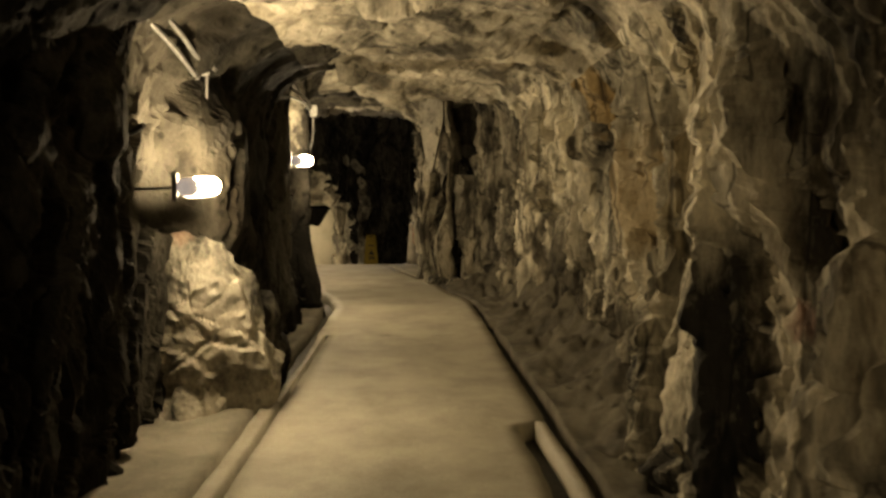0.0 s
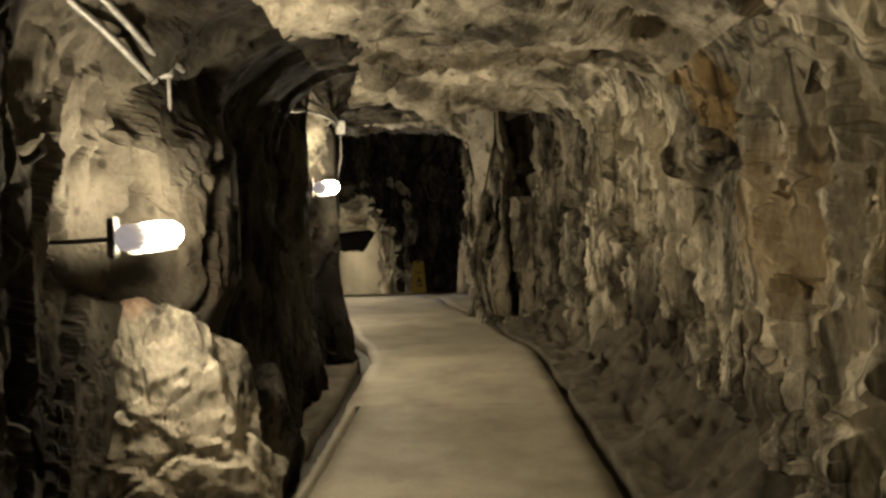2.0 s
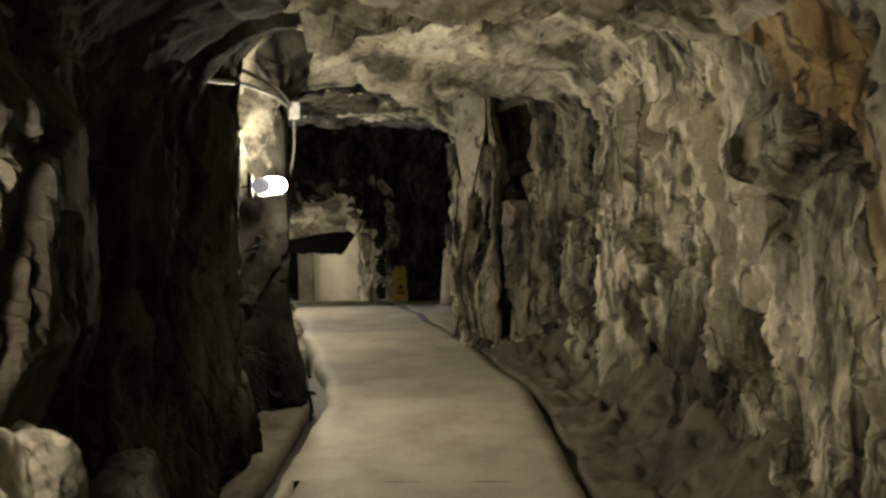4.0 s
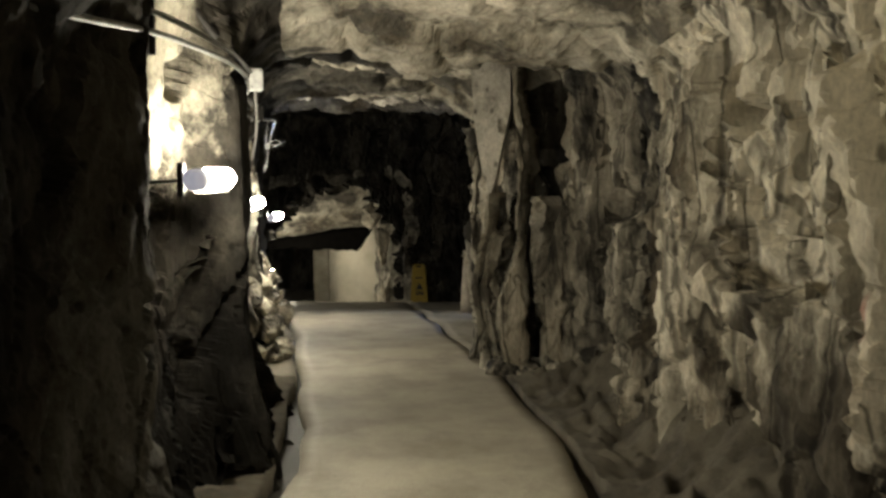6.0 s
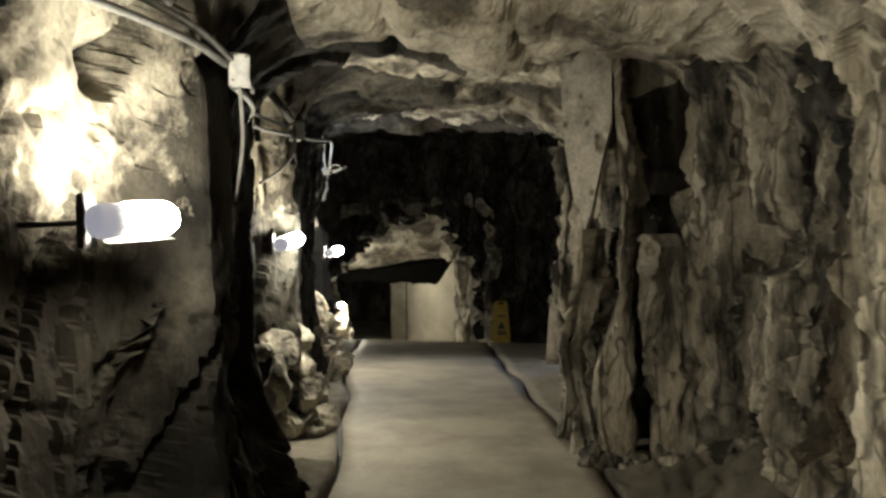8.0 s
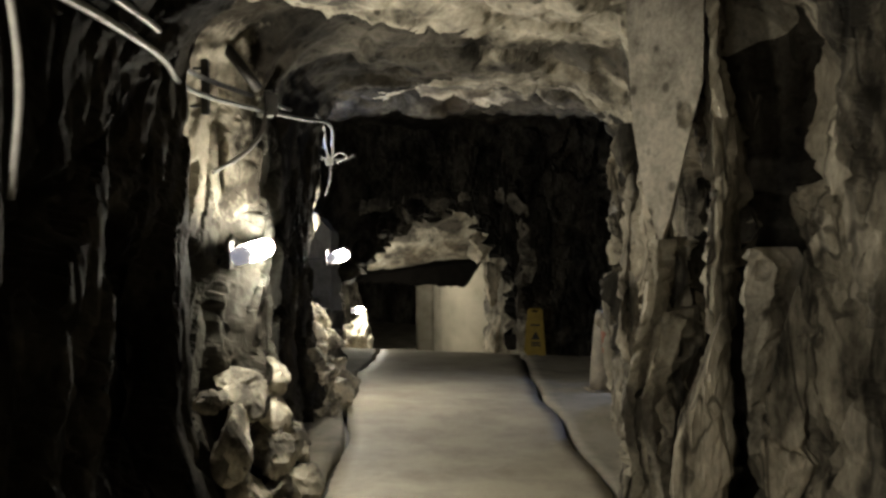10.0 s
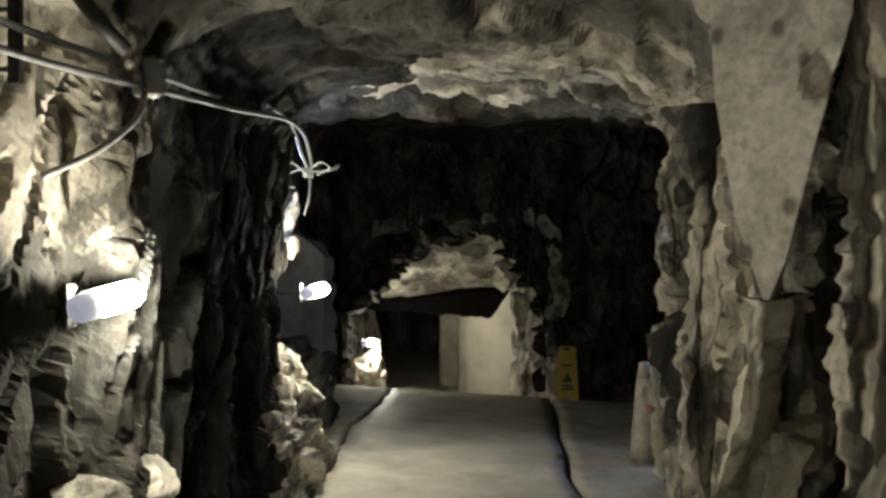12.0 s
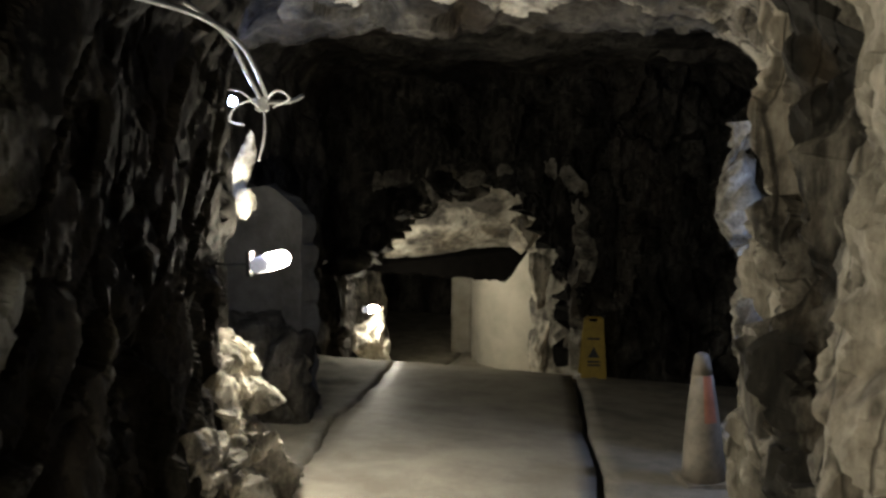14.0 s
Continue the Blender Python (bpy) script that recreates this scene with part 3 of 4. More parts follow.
def drum_wall():
    """The rounded plaster wall at the end of the far tunnel, with weathered upright grooves."""
    rows = []
    for a in steps(math.radians(140), math.radians(340), math.radians(2.5)):
        row = []
        for z in steps(-2.2, 0.35, 0.06):
            p = Vector((-3.38 + 1.1 * math.cos(a), 26.2 + 1.1 * math.sin(a), z))
            groove = 0.07 * max(0.0, 1 - abs(math.degrees(a) - 214 + 5 * noise.noise(Vector((1, 2, z * 3)))) / 8)
            out = Vector((math.cos(a), math.sin(a), 0))
            row.append(p + out * (0.02 * noise.fractal(p * 3, 1, 2, 3) - groove))
        rows.append(row)
    return smooth(sheet("wall_drum", rows, PLASTER, thick=0.15, flip=True))


drum_wall()
rows = [[(-4.96 + 0.42 * k / 6 + 0.02 * noise.noise(Vector((k, z * 3, 2))), 26.3 + 0.03 * noise.noise(Vector((z * 5, k, 1))), z) for k in range(7)] for z in steps(-2.1, 0.3, 0.06)]
smooth(sheet("wall_pier", rows, CONCRETE, thick=0.25))
sheet("wall_end", [[(x, 30.7, z) for x in steps(-9, -2, 0.2)] for z in steps(-2.2, 0.8, 0.2)], ROCK_DARK, thick=0.2)
# smooth rendered wall beyond the fourth lamp
rows = []
for x in steps(-4.6, -3.54, 0.04):
    crown = 1.42 - 0.2 * max(0.0, (x + 3.85) / 0.3) ** 2.0 + 0.05 * noise.noise(Vector((x * 4, 1, 2)))
    rows.append([(x + 0.02 * noise.noise(Vector((9, x, z * 4))), 16.6 + 0.03 * noise.fractal(Vector((x * 3, z * 3, 0)), 1, 2, 3), z) for z in steps(-0.7, crown, 0.06)][:100])
count = min(len(r) for r in rows)
rows = [[r[round(k * (len(r) - 1) / (count - 1))] for k in range(count)] for r in rows]
sheet("wall_rendered", rows, PLASTER_GREY, thick=0.3, flip=True)


# ---- outcrops ----
def outcrop(name, at, size, mat, label, seed, turn=0.0, lean=(0, 0), fine=5, cut=(16, 0.72, 1.0), crag=0.55):
    bm = bmesh.new()
    bmesh.ops.create_icosphere(bm, subdivisions=fine, radius=1)
    shift = Vector((seed * 3.7, seed * 1.3, seed * 2.1))
    dice = random.Random(seed)
    planes = [(Vector([dice.gauss(0, 1) for _ in range(3)]).normalized(), dice.uniform(cut[1], cut[2])) for _ in range(cut[0])]
    for v in bm.verts:
        n = v.co.normalized()
        reach = min([1.25] + [d / n.dot(q) for q, d in planes if n.dot(q) > 0.1])
        p = Vector([c * s * reach for c, s in zip(n, size)])
        zoom = 0.3 / min(0.3, min(size))
        q = (p + shift) * zoom
        p += n * rough(Vector((q.x, q.y, q.z * 2.2)), crag, "lump") / zoom
        p.x += lean[0] * p.z
        p.y += lean[1] * p.z
        v.co = p
    ob = part(name, bm, mat, None)
    ob.matrix_world = pose(*at, 0, 0, turn)
    return tagged(ob, label, "rock")


outcrop("rock_outcrop", (-1.34, 5.18, 0.34), (0.43, 0.38, 0.65), ROCK_OUTCROP, "pale jagged rock with a faint red mark against the wall", 1, 0, (-0.1, 0.03), 6, (14, 0.66, 1.0), 0.42)
outcrop("rock_outcrop", (-1.3, 5.1, -0.02), (0.42, 0.34, 0.4), ROCK_OUTCROP, "broad pale rock at the foot of a larger one", 25, 0, (-0.1, 0.2), 6, (18, 0.7, 1.0), 0.42)
outcrop("rock_outcrop", (-1.08, 5.75, 0.15), (0.15, 0.22, 0.34), ROCK_DARK, "low dark rock beside the gutter at the wall's foot", 2)
PALE = "pale broken rock at the foot of the wall"
dice = random.Random(11)
for seed in range(40, 108):
    # a crumbling heap that leans on the wall, wider and lower towards the floor
    if seed < 64:
        k = dice.random() ** 1.3
        y = 14.62 - dice.uniform(0.0, 0.3 + 0.45 * (1 - k))
        at = (-2.9 - 0.1 * k + (1 - k) * dice.uniform(-0.1, 0.32) + 0.2 * (14.5 - y), y, -0.22 + 0.85 * k)
    elif seed > 77:
        k = dice.random()
        y = dice.uniform(13.55, 14.15)
        at = (left_x(y) + 0.02 + (1 - k) * dice.uniform(0.0, 0.22), y, -0.2 + 0.5 * k)
    else:
        k = dice.random()
        at = (-2.12 + (1 - k) * dice.uniform(0.0, 0.3), 11.1 + dice.uniform(0.0, 0.6), -0.05 + 0.65 * k)
    s0 = dice.uniform(0.07, 0.15) * (1.15 - 0.35 * k)
    s0 *= 0.62 if seed > 77 else 1.0
    size = (s0 * dice.uniform(0.8, 1.3), s0 * dice.uniform(0.8, 1.3), s0 * dice.uniform(0.8, 1.5))
    tagged(outcrop("rock_outcrop", at, size, ROCK_PALE if 63 < seed < 78 else ROCK_CRUMB, PALE, seed, seed * 40, (0, 0), 4, (9, 0.45, 0.95)), group="broken rocks at the wall's foot")
for seed, at, size in ((31, (-4.85, 20.85, 0.35), (0.26, 0.22, 0.2)), (32, (-4.5, 20.85, 0.72), (0.25, 0.2, 0.2)), (33, (-4.1, 20.85, 1.15), (0.28, 0.2, 0.2)), (34, (-3.65, 20.85, 1.45), (0.28, 0.2, 0.2)), (35, (-3.1, 20.85, 1.62), (0.3, 0.2, 0.18))):
    tagged(outcrop("rock_outcrop", at, size, ROCK_DARK, "dark rock over the far tunnel's mouth", seed, seed * 40, (0, 0), 4), group="rocks round the far tunnel's mouth")
outcrop("rock_outcrop", (-3.75, 16.25, -0.15), (0.5, 0.3, 0.5), ROCK_DARK, "dark rock heaped before a rendered wall", 36)
outcrop("rock_outcrop", (-3.14, 15.0, 1.56), (0.05, 0.08, 0.22), ROCK_PALE, "pale splinter of rock lit by a cool lamp", 9, 0, (0.1, 0), 4, (9, 0.45, 0.95))
outcrop("rock_outcrop", (-3.5, 16.2, -0.12), (0.25, 0.25, 0.42), ROCK_DARK, "dark rock leaning at the rendered wall's foot", 37)
outcrop("rock_outcrop", (-3.1, 14.98, 1.34), (0.07, 0.08, 0.09), ROCK_PALE, "pale broken knob of rock on the wall's corner", 10, 0, (0, 0), 4, (9, 0.45, 0.95))
JAMB = "pale rough rock jamb of the tunnel mouth"
outcrop("rock_outcrop", (-2.3, 21.8, -0.75), (0.22, 0.25, 0.45), ROCK_CRUMB, JAMB, 7, 0, (0, 0), 4, (9, 0.45, 0.95))
outcrop("rock_outcrop", (-2.4, 21.85, 0.1), (0.2, 0.25, 0.5), ROCK_CRUMB, JAMB, 18, 0, (0, 0), 4, (9, 0.45, 0.95))
outcrop("rock_outcrop", (-2.62, 21.7, 0.8), (0.2, 0.25, 0.32), ROCK_CRUMB, JAMB, 19, 0, (0, 0), 4, (9, 0.45, 0.95))
outcrop("rock_outcrop", (-4.93, 21.78, -0.95), (0.3, 0.28, 0.52), ROCK_PALE, "pale rock lit from close by a lamp", 6)


# ---- lamps ----
def bulkhead_lamp(at, way, label, glow=BULB, block_arc=(165, 285)):
    """A jar lamp on a dark bracket; way: the bulb's direction."""
    turn = Vector(way).to_track_quat("Z", "Y").to_matrix().to_4x4()
    lamp = thing("wall_lamp", Matrix.Translation(at) @ turn, label, "lamp", "lamps along the tunnel wall")
    part("cap", lathe([(0.02, -0.05), (0.04, -0.046), (0.045, -0.03), (0.045, 0.02), (0.041, 0.03), (0.03, 0.032)]), CAP, lamp, "pale plastic cap")
    part("bulb", lathe([(0.03, 0.033), (0.042, 0.036), (0.047, 0.052), (0.047, 0.145), (0.043, 0.17), (0.031, 0.188), (0.012, 0.196)]), glow, lamp, "glowing white glass cover")
    back = turn.inverted()
    # curved shell added around the bulb, not seen there, to block its light
    shell = bmesh.new()
    rings = []
    for z in (0.0, 0.07, 0.14, 0.21):
        rings.append([shell.verts.new(back @ (turn @ Vector((0, 0, z)) + 0.06 * Vector((math.cos(a), -0.4 * math.cos(a), math.sin(a))))) for a in steps(math.radians(block_arc[0]), math.radians(block_arc[1]), math.radians(10))])
    for r0, r1 in zip(rings, rings[1:]):
        for k in range(len(r0) - 1):
            shell.faces.new((r0[k], r0[k + 1], r1[k + 1], r1[k]))
    bmesh.ops.solidify(shell, geom=shell.faces[:], thickness=0.003)
    part("light_blocker", shell, DARK_STEEL, lamp, "added dark metal shell that blocks light on the wall side")
    plate = block((0.025, 0.05, 0.14), (0, 0, 0), 0.004)
    bmesh.ops.transform(plate, matrix=back @ Matrix.Translation((-0.07, 0.0, 0.0)), verts=plate.verts)
    part("bracket", plate, DARK_STEEL, lamp)
    part("rod", tube([back @ Vector((-0.02, 0, 0)), back @ Vector((-0.2, 0.0, -0.01)), back @ Vector((-0.42, 0.02, -0.01))], 0.008, 6), DARK_STEEL, lamp)
    return lamp


LABEL = "lit jar lamp on a dark bracket on the rock wall"
bulkhead_lamp((-1.2, 1.1, 1.3), (0.4, 0.9, 0.05), LABEL, BULB_WEAK, (120, 285))
bulkhead_lamp((-1.2, 4.66, 1.25), (0.47, 0.88, 0.02), LABEL, BULB, (165, 258))
bulkhead_lamp((-1.2, 7.93, 1.44), (0.4, 0.91, 0.03), LABEL, BULB, (165, 256))
bulkhead_lamp((-2.03, 11.25, 1.25), (0.36, 0.91, 0.2), LABEL, BULB, (132, 240))
bulkhead_lamp((-2.74, 14.5, 1.03), (0.3, 0.93, 0.12), LABEL, BULB_STRONG, (165, 250))
bulkhead_lamp((-4.84, 21.35, -0.35), (0.5, 0.85, 0.0), LABEL, BULB, (165, 205))
bulkhead_lamp((-4.5, 23.35, 0.08), (0.2, 0.95, -0.1), "lit jar lamp on the wall of the far tunnel", BULB_STRONG)


def spot_lamp(at, label, glow=BULB_COOL):
    lamp = thing("spot_lamp", pose(*at, 90, 0, 0), label, "lamp")
    part("holder", lathe([(0.02, -0.05), (0.026, -0.04), (0.026, 0.0), (0.02, 0.004)], 14), DARK_STEEL, lamp)
    part("bulb", lathe([(0.018, 0.006), (0.026, 0.02), (0.026, 0.035), (0.016, 0.05), (0.006, 0.054)], 14), glow, lamp, "glowing cool white bulb")
    part("stem", tube([(0, 0, -0.05), (-0.05, 0.02, -0.12), (-0.2, 0.05, -0.14)], 0.008, 6), DARK_STEEL, lamp)
    return lamp


spot_lamp((-3.1, 14.84, 1.95), "small cool white lamp behind the wall's corner")
# hidden lamp added in place of the unseen source of cool light
spot_lamp((0.3, 15.72, 1.05), "added unseen cool white lamp lighting the side bay", BULB_COOL_STRONG)


# ---- slab and ribs on the right wall ----
def slab():
    """A flat pointed slab of paler rock with a drilled hollow."""
    outline = [(-0.19, 11.26, 2.5), (-0.15, 11.2, 1.85), (-0.1, 11.1, 1.55), (-0.03, 11.02, 1.33), (0.01, 11.0, 1.45), (0.065, 11.0, 1.72), (0.13, 11.0, 2.0), (0.13, 11.0, 2.5)]
    rows = []
    for z in steps(1.33, 2.5, 0.02):
        lx = lambda pts: next(p0[0] + (p1[0] - p0[0]) * (z - p0[2]) / (p1[2] - p0[2]) for p0, p1 in zip(pts, pts[1:]) if min(p0[2], p1[2]) - 1e-6 <= z <= max(p0[2], p1[2]) + 1e-6)
        x0, x1 = lx(outline[:4]), lx(outline[3:])
        row = []
        for k in range(19):
            x = x0 + (x1 - x0) * k / 18
            y = 11.16 - 0.5 * (x + 0.15) + 0.03 * (z - 1.4)
            p = Vector((x, y, z))
            y += 0.012 * noise.fractal(p * 4, 1, 2, 3)
            y += 0.05 * max(0, 1 - ((x - 0.075) / 0.04) ** 2 - ((z - 1.87) / 0.06) ** 2)
            row.append((x, y, z))
        deep = min(1.0, 0.12 + (z - 1.33) / 0.7)
        row = [(row[0][0] + 0.22 * deep, row[0][1] + 0.9 * deep, z), (row[0][0] + 0.03, row[0][1] + 0.35 * deep, z), *row, (row[-1][0] + 0.02, row[-1][1] + 0.35 * deep, z)]
        rows.append(row)
    return tagged(sheet("rock_slab", rows, ROCK_SMOOTH), "smooth pale pointed rock slab on the tunnel wall", "rock", kind="thing")


slab()


def rib(at, width, depth, low, high, seed, mat=ROCK, crag=0.6, bend=None):
    """An upright fin of rock standing out of the wall."""
    bm = bmesh.new()
    rings = []
    for z in steps(low, high, 0.03):
        k = (z - low) / (high - low)
        fat = (0.75 + 0.5 * noise.noise(Vector((seed, 0, z * 2.5)))) * min(1, 0.35 + 3 * (1 - k)) * (1.25 - 0.4 * k)
        sway = bend(z) if bend else 0.07 * noise.noise(Vector((seed, 5, z * 1.3)))
        ring = []
        for a in (2 * math.pi * j / 24 for j in range(24)):
            p = Vector((at[0] + sway + width * fat * math.cos(a), at[1] + depth * fat * math.sin(a), z))
            ring.append(bm.verts.new(p + Vector((math.cos(a), math.sin(a), 0)) * rough(p, crag)))
        rings.append(ring)
    for a, b in zip(rings, rings[1:]):
        for j in range(24):
            bm.faces.new((a[j], a[(j + 1) % 24], b[(j + 1) % 24], b[j]))
    bm.faces.new(rings[0][::-1])
    bm.faces.new(rings[-1])
    return tagged(part("rock_rib", bm, mat, None), "upright fin of rough rock on the tunnel wall", "rock", "ribs on the wall")


rib((0.0, 11.3), 0.12, 0.16, -0.3, 1.45, 1)
rib((-0.14, 11.7), 0.08, 0.15, -0.3, 1.9, 2)


def plate(left, right, y, depth, back, label, mat=ROCK, hollow=None, seed=1):
    """A flat upright plate of rock between two (z, x) edges; back: how far its rear edge lies to the side."""
    at_left, at_right = along(left), along(right)
    bm = bmesh.new()
    rings = []
    for z in steps(left[0][0], left[-1][0], 0.018):
        x0 = at_left(z) + 0.02 * noise.noise(Vector((seed, 1, z * 4))) + 0.01 * noise.noise(Vector((seed, 2, z * 23)))
        x1 = max(x0 + 0.012, at_right(z) + 0.02 * noise.noise(Vector((seed, 4, z * 4))) + 0.01 * noise.noise(Vector((seed, 5, z * 23))))
        ring = []
        for k in range(8):
            p = Vector((x0 + (x1 - x0) * k / 7, y, z))
            p.y -= 0.6 * rough(p * 1.7 + Vector((seed, 0, 0)), 0.3)
            if hollow:
                p.y += 0.05 * max(0.0, 1 - ((p.x - hollow[0]) / 0.035) ** 2 - ((z - hollow[1]) / 0.045) ** 2)
            ring.append(p)
        for k in range(1, 6):
            p = Vector((x1 + (back + 0.03) * k / 5, y + depth * k / 5, z))
            ring.append(p + Vector((rough(p * 1.5, 0.35), 0, 0)))
        for k in range(5, 0, -1):
            p = Vector((x0 + back * k / 5, y + depth * k / 5, z))
            ring.append(p - Vector((rough(p * 1.5, 0.35), 0, 0)))
        rings.append([bm.verts.new(p) for p in ring])
    for a, b in zip(rings, rings[1:]):
        for k in range(18):
            bm.faces.new((a[k], a[(k + 1) % 18], b[(k + 1) % 18], b[k]))
    bm.faces.new(rings[0][::-1])
    bm.faces.new(rings[-1])
    return tagged(part("rock_rib", bm, mat, None), label, "rock", "ribs on the wall")


plate([(-0.2, 0.18), (1.14, 0.19), (1.49, 0.19), (1.75, 0.17), (2.04, 0.15), (2.5, 0.13)], [(-0.2, 0.2), (1.14, 0.203), (1.49, 0.212), (1.52, 0.224), (1.75, 0.23), (2.04, 0.19), (2.5, 0.175)], 10.98, 0.55, 0.06, "thin upright blade of pale rock", ROCK, None, 2)
plate([(0.5, 0.31), (0.74, 0.3), (1.14, 0.278), (1.32, 0.3)], [(0.5, 0.315), (0.74, 0.312), (0.92, 0.34), (0.98, 0.38), (1.25, 0.4), (1.32, 0.32)], 10.88, 0.22, 0.14, "pale flat rock plate with a drilled hollow", ROCK_SMOOTH, (0.35, 1.24), 3)
outcrop("rock_outcrop", (0.45, 11.0, 0.35), (0.14, 0.14, 0.7), ROCK, "upright block of dull rock on the wall", 23, 0, (0.02, 0), 5, (10, 0.5, 0.9), 0.7)
plate([(-0.2, -0.05), (0.3, -0.14), (0.59, -0.18), (1.08, -0.095), (1.35, -0.05)], [(-0.2, 0.02), (0.3, -0.09), (0.59, -0.14), (1.08, -0.06), (1.35, -0.03)], 11.1, 0.3, 0.1, "thin slanting fin of pale rock", ROCK_PALE, None, 5)
plate([(-0.2, 0.03), (0.3, -0.06), (0.62, -0.1), (1.04, -0.01)], [(-0.2, 0.1), (0.3, -0.01), (0.62, -0.06), (1.04, 0.015)], 11.06, 0.3, 0.1, "thin slanting fin of pale rock", ROCK_PALE, None, 6)
outcrop("rock_outcrop", (0.13, 11.02, 0.35), (0.11, 0.13, 0.75), ROCK, "pointed block of rough rock below the slab", 21, 0, (0.02, 0), 5, (10, 0.5, 0.9), 0.6)
dice = random.Random(5)
for seed in range(120, 138):
    k = (seed - 120) / 17
    spot = (0.08 + 0.5 * k + dice.uniform(-0.04, 0.04), 11.02 - 0.2 * k + dice.uniform(-0.08, 0.1))
    s0 = dice.uniform(0.05, 0.11)
    tagged(outcrop("rock_outcrop", (*spot, floor_z(spot[1]) + 0.03 * s0), (s0 * dice.uniform(0.8, 1.3), s0 * dice.uniform(0.8, 1.2), s0 * dice.uniform(0.7, 1.6)), ROCK, "dull broken stone lying below the slab", seed, seed * 40, (0, 0), 3, (9, 0.5, 0.95)), group="stones below the slab")
tagged(rib((-0.04, 16.2), 0.2, 0.16, -0.5, 1.9, 4, ROCK_PALE, 0.75, along([(-0.5, 0.1), (0.4, 0.02), (0.55, -0.04), (0.7, 0.0), (0.9, 0.05), (1.1, 0.02), (1.3, -0.1), (1.5, -0.18), (1.9, -0.1)])), "rough rock edge lit by cool light")


# ---- conduits, boxes and clips ----
def conduit(points, radius, label, mat=STEEL):
    ob = part("conduit", tube(curve_points(points), radius), mat, None)
    return tagged(ob, label, "pipe", "conduits along the wall")


PIPE = "galvanised steel conduit run along the rock wall"
conduit([(-1.42, 3.9, 2.3), (-1.36, 4.35, 2.2), (-1.28, 4.75, 2.05), (-1.235, 5.08, 1.9)], 0.014, PIPE)
conduit([(-1.44, 3.9, 2.22), (-1.39, 4.35, 2.12), (-1.31, 4.75, 1.97), (-1.26, 5.06, 1.83)], 0.014, PIPE)
conduit([(-1.22, 5.1, 1.88), (-1.24, 5.14, 1.7), (-1.27, 5.12, 1.45)], 0.007, "thin grey cable hanging down the rock", CABLE)
conduit([(-1.2, 5.15, 1.9), (-1.32, 5.9, 1.88), (-1.24, 6.6, 1.89), (-1.19, 7.0, 1.91), (-1.2, 7.6, 1.97), (-1.19, 8.3, 1.98), (-1.19, 8.6, 1.95)], 0.0125, PIPE)
conduit([(-1.26, 7.0, 2.0), (-1.22, 7.6, 2.05), (-1.19, 8.3, 2.03), (-1.18, 8.62, 1.97)], 0.0125, PIPE)
conduit([(-1.17, 8.66, 1.9), (-1.18, 8.7, 1.7), (-1.22, 8.72, 1.5)], 0.007, "thin grey cable hanging down the rock", CABLE)
conduit([(-1.22, 8.7, 1.97), (-1.42, 9.3, 2.01), (-1.68, 9.97, 2.06), (-1.98, 10.6, 2.08), (-2.08, 11.03, 2.08), (-2.06, 11.58, 2.06)], 0.0125, PIPE)
conduit([(-1.22, 8.7, 1.9), (-1.42, 9.3, 1.94), (-1.68, 9.97, 1.98), (-1.98, 10.6, 2.0), (-2.07, 11.03, 2.0), (-2.05, 11.58, 2.0)], 0.0125, PIPE)
conduit([(-2.05, 11.62, 2.06), (-2.3, 12.5, 2.12), (-2.46, 13.3, 2.2), (-2.62, 13.95, 2.17), (-2.77, 14.4, 2.06), (-2.85, 14.7, 1.95)], 0.0125, PIPE)
conduit([(-2.04, 11.62, 2.0), (-2.22, 12.5, 2.06), (-2.35, 13.3, 2.12), (-2.54, 13.95, 2.12), (-2.7, 14.4, 2.04), (-2.81, 14.7, 1.95)], 0.0125, PIPE)
conduit([(-2.05, 11.58, 1.98), (-2.04, 11.5, 1.87), (-2.08, 11.35, 1.75), (-2.16, 11.2, 1.66)], 0.012, "grey flexible cable drooping from a junction box", CABLE)
conduit([(-2.84, 14.72, 1.93), (-2.86, 14.76, 1.75), (-2.92, 14.8, 1.6)], 0.007, "thin grey cable hanging down the rock", CABLE)
conduit([(-2.82, 14.72, 1.93), (-2.72, 14.8, 1.94), (-2.66, 14.86, 1.98)], 0.012, "loose stub of cable at a junction box", CABLE)
conduit([(-2.3, 11.28, 2.5), (-2.211, 11.3, 2.382), (-2.037, 11.32, 2.165), (-2.02, 11.42, 2.1)], 0.028, "dark rubber hose hanging down over the rock", DARK_STEEL)
conduit([(-1.52, 8.28, 2.42), (-1.427, 8.3, 2.307), (-1.351, 8.32, 2.228), (-1.27, 8.4, 2.1)], 0.022, "dark rubber hose hanging down over the rock", DARK_STEEL)
for bow in ([(-2.84, 14.7, 1.92), (-2.74, 14.68, 1.99), (-2.68, 14.72, 1.95), (-2.78, 14.72, 1.9)], [(-2.86, 14.68, 1.95), (-2.96, 14.62, 1.9), (-3.0, 14.62, 1.82), (-2.93, 14.66, 1.8)], [(-2.85, 14.68, 1.9), (-2.92, 14.6, 1.98), (-3.02, 14.6, 1.98), (-3.06, 14.62, 1.9)]):
    conduit(bow, 0.006, "loose loop of pale wire at a junction box", BOX_GREY)
conduit([(-1.5, 4.36, 1.53), (-1.36, 4.3, 1.5), (-1.28, 4.27, 1.53)], 0.014, "dark steel spike driven into the rock", DARK_STEEL)


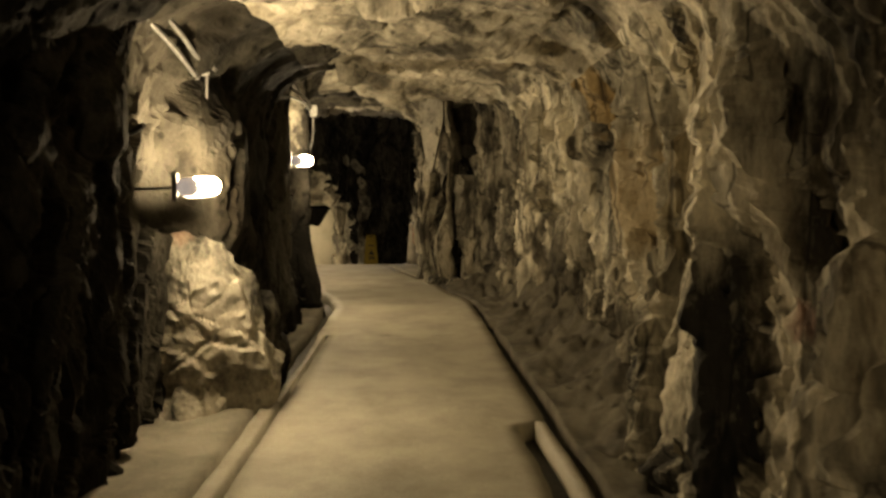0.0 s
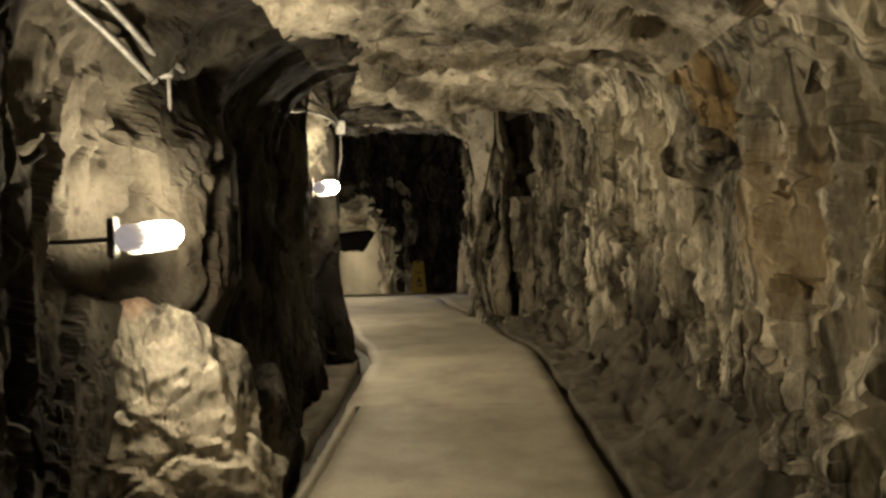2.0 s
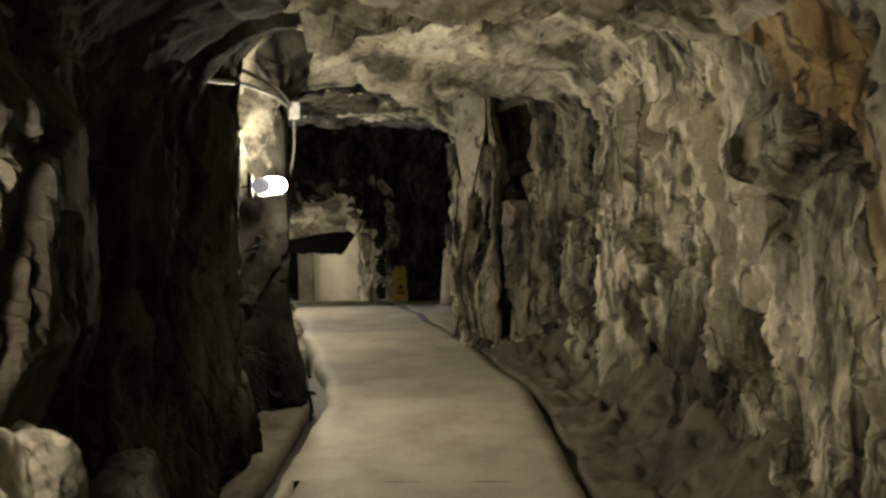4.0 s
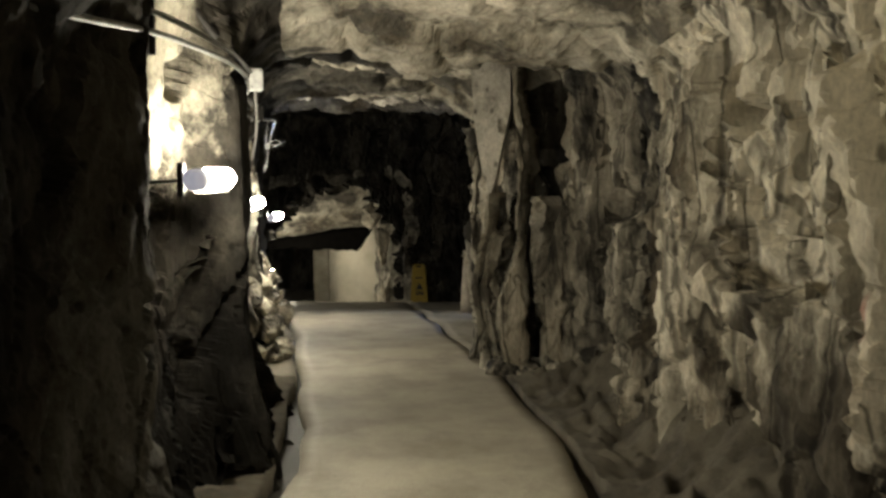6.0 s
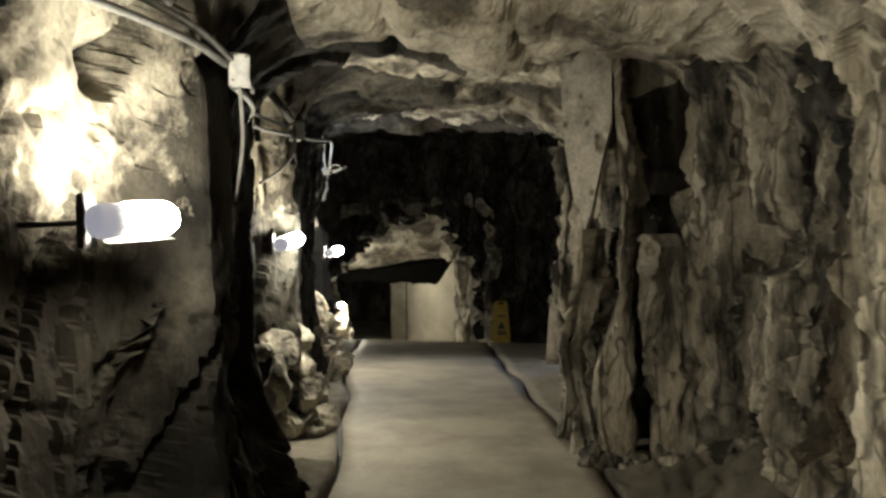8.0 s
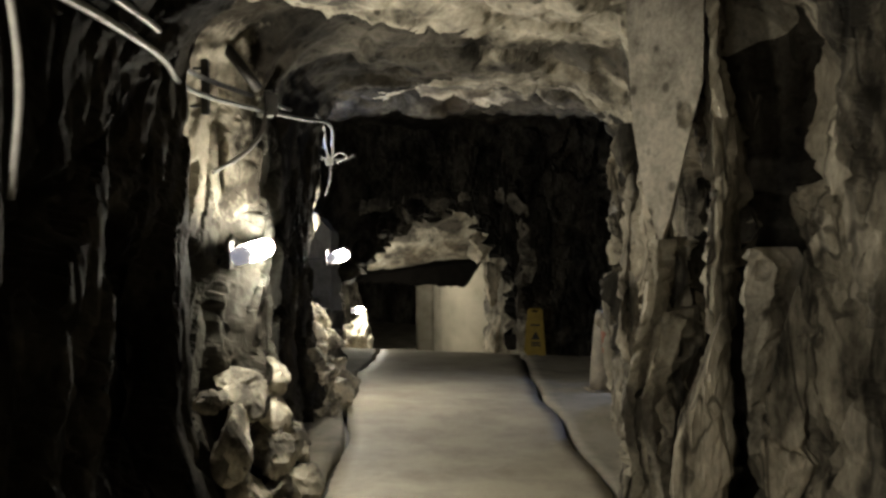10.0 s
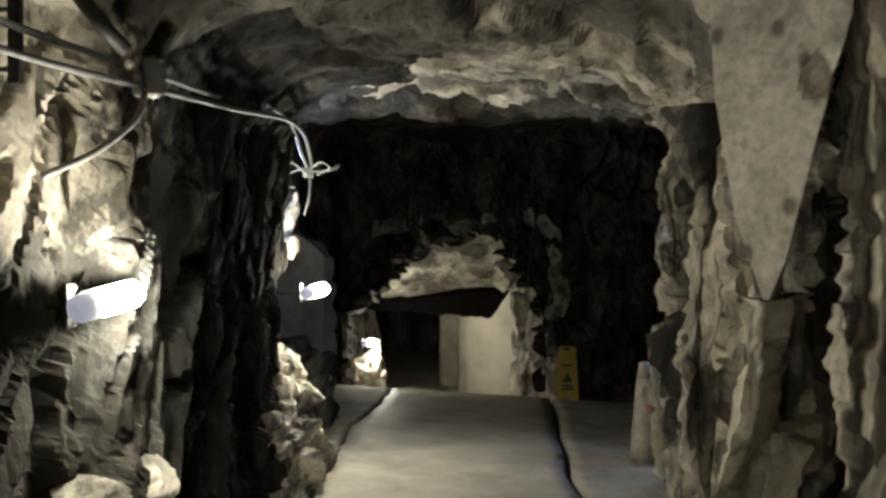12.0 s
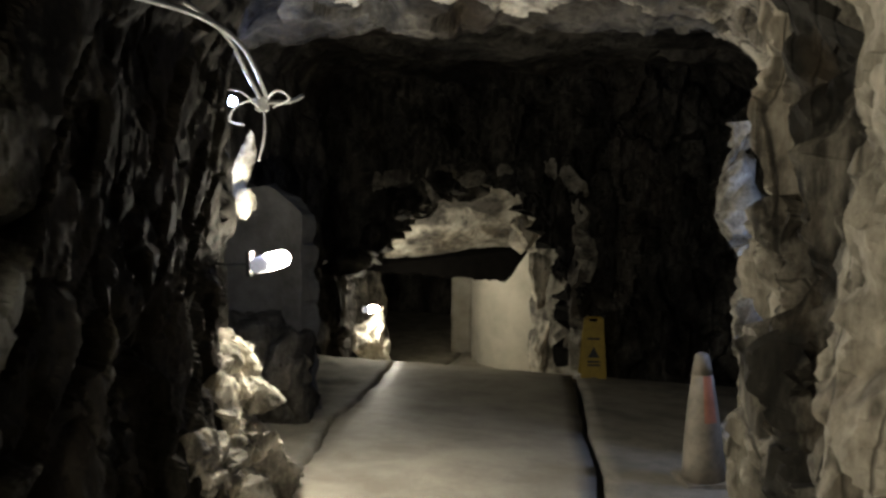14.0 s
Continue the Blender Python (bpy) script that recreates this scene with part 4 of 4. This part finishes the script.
def junction_box(at, size, turn, label, lid_mat=BOX_GREY, lid_label="grey screwed-on lid", lid_shift=0.0):
    box = thing("junction_box", pose(*at, 0, 0, turn), label, "junction box", "boxes on the conduits")
    part("body", block(size, (0, 0, 0), 0.006), BOX_GREY, box)
    part("lid", block((size[0] * 0.9, 0.012, size[2] * 0.9), (lid_shift, -size[1] / 2 - 0.005, 0), 0.003), lid_mat, box, lid_label)
    for side in (-1, 1):
        part("screw", lathe([(0.005, 0), (0.005, 0.004), (0.002, 0.005)], 8), STEEL, box).matrix_basis = pose(lid_shift + side * size[0] * 0.32, -size[1] / 2 - 0.011, side * size[2] * 0.36, 90)
    return box


junction_box((-1.17, 8.66, 1.94), (0.07, 0.06, 0.11), 25, "small grey metal junction box at the end of two conduits")
junction_box((-2.06, 11.6, 2.04), (0.085, 0.07, 0.14), 20, "small grey metal junction box between conduits", DARK_STEEL, "dark brown cover plate", 0.035)
junction_box((-1.24, 5.12, 1.88), (0.05, 0.05, 0.06), 10, "small grey elbow box on the conduits")
junction_box((-2.85, 14.72, 1.92), (0.07, 0.06, 0.08), 15, "small grey junction box with loose wires at the corner")


def clip(at, turn, tall=0.22):
    ob = thing("conduit_bracket", pose(*at, 0, 0, turn), "dark steel bracket holding the conduits to the rock", "bracket", "brackets on the conduits")
    part("bar", block((0.035, 0.03, tall), (0, 0, 0), 0.004), DARK_STEEL, ob)
    part("pin", tube([(0, 0, tall / 3), (-0.25, 0.05, tall / 3 + 0.01)], 0.008, 6), DARK_STEEL, ob)
    part("pin", tube([(0, 0, -tall / 3), (-0.25, 0.05, -tall / 3)], 0.008, 6), DARK_STEEL, ob)
    return ob


clip((-1.25, 7.62, 2.02), 10, 0.24)
clip((-2.1, 11.03, 2.05), 10, 0.26)


# ---- warning sign and cone ----
def floor_sign():
    sign = thing("wet_floor_sign", pose(-1.53, 20.5, floor_z(20.5), 0, 0, 12), "yellow plastic folding floor warning sign, standing open", "floor sign")
    for side in (-1, 1):
        bm = bmesh.new()
        w0, w1, h = 0.155, 0.12, 0.72
        pts = [(-w0, 0), (-0.05, 0), (-0.04, 0.03), (0.04, 0.03), (0.05, 0), (w0, 0), (w1, h), (0.05, h), (0.045, h - 0.04), (-0.045, h - 0.04), (-0.05, h), (-w1, h)]
        face = bm.faces.new([bm.verts.new((x, side * (0.17 - 0.24 * z), z)) for x, z in pts])
        out = bmesh.ops.extrude_face_region(bm, geom=[face])
        bmesh.ops.translate(bm, verts=[v for v in out["geom"] if isinstance(v, bmesh.types.BMVert)], vec=(0, side * 0.015, 0))
        bmesh.ops.recalc_face_normals(bm, faces=bm.faces)
        leaf = part("panel", bm, YELLOW, sign)
        if side < 0:
            def print_at(bm2):
                for v in bm2.verts:
                    v.co.y += -(0.17 - 0.24 * v.co.z) - 0.018
                return bm2
            tri = bmesh.new()
            tri.faces.new([tri.verts.new(p) for p in ((-0.07, 0, 0.26), (0.07, 0, 0.26), (0, 0, 0.39))])
            part("pictogram", print_at(tri), BLACK, leaf, "black warning triangle")
            for z in (0.47, 0.2, 0.16):
                bar = bmesh.new()
                bar.faces.new([bar.verts.new(p) for p in ((-0.075, 0, z), (0.075, 0, z), (0.075, 0, z + 0.025), (-0.075, 0, z + 0.025))])
                part("print_bar", print_at(bar), BLACK, leaf, "black line of print")
    part("hinge", tube([(-0.1, 0, 0.73), (0.1, 0, 0.73)], 0.014, 8), YELLOW, sign)
    return sign


floor_sign()


def cone():
    ob = thing("traffic_cone", pose(-0.35, 15.66, floor_z(15.72) + 0.005, 0, -3, 20), "dirty white traffic cone with a faded red streak beside the rock", "traffic cone")
    part("base", block((0.32, 0.32, 0.03), (0, 0, 0.02), 0.012), CONE_WHITE, ob)
    part("body", lathe([(0.135, 0.03), (0.125, 0.15), (0.105, 0.35), (0.08, 0.55), (0.062, 0.68)], 24), CONE_WHITE, ob)
    part("tip", lathe([(0.062, 0.68), (0.045, 0.78), (0.04, 0.8), (0.02, 0.81)], 24), CONE_WHITE, ob)
    streak = bmesh.new()
    rings = [[streak.verts.new(((r + 0.003) * math.cos(a), (r + 0.003) * math.sin(a), z)) for a in steps(math.radians(-105), math.radians(-60), math.radians(9))] for r, z in ((0.1, 0.4), (0.08, 0.55), (0.062, 0.68))]
    for r0, r1 in zip(rings, rings[1:]):
        for k in range(len(r0) - 1):
            streak.faces.new((r0[k], r0[k + 1], r1[k + 1], r1[k]))
    part("band", streak, CONE_RED, ob, "worn red streak")
    return ob


cone()
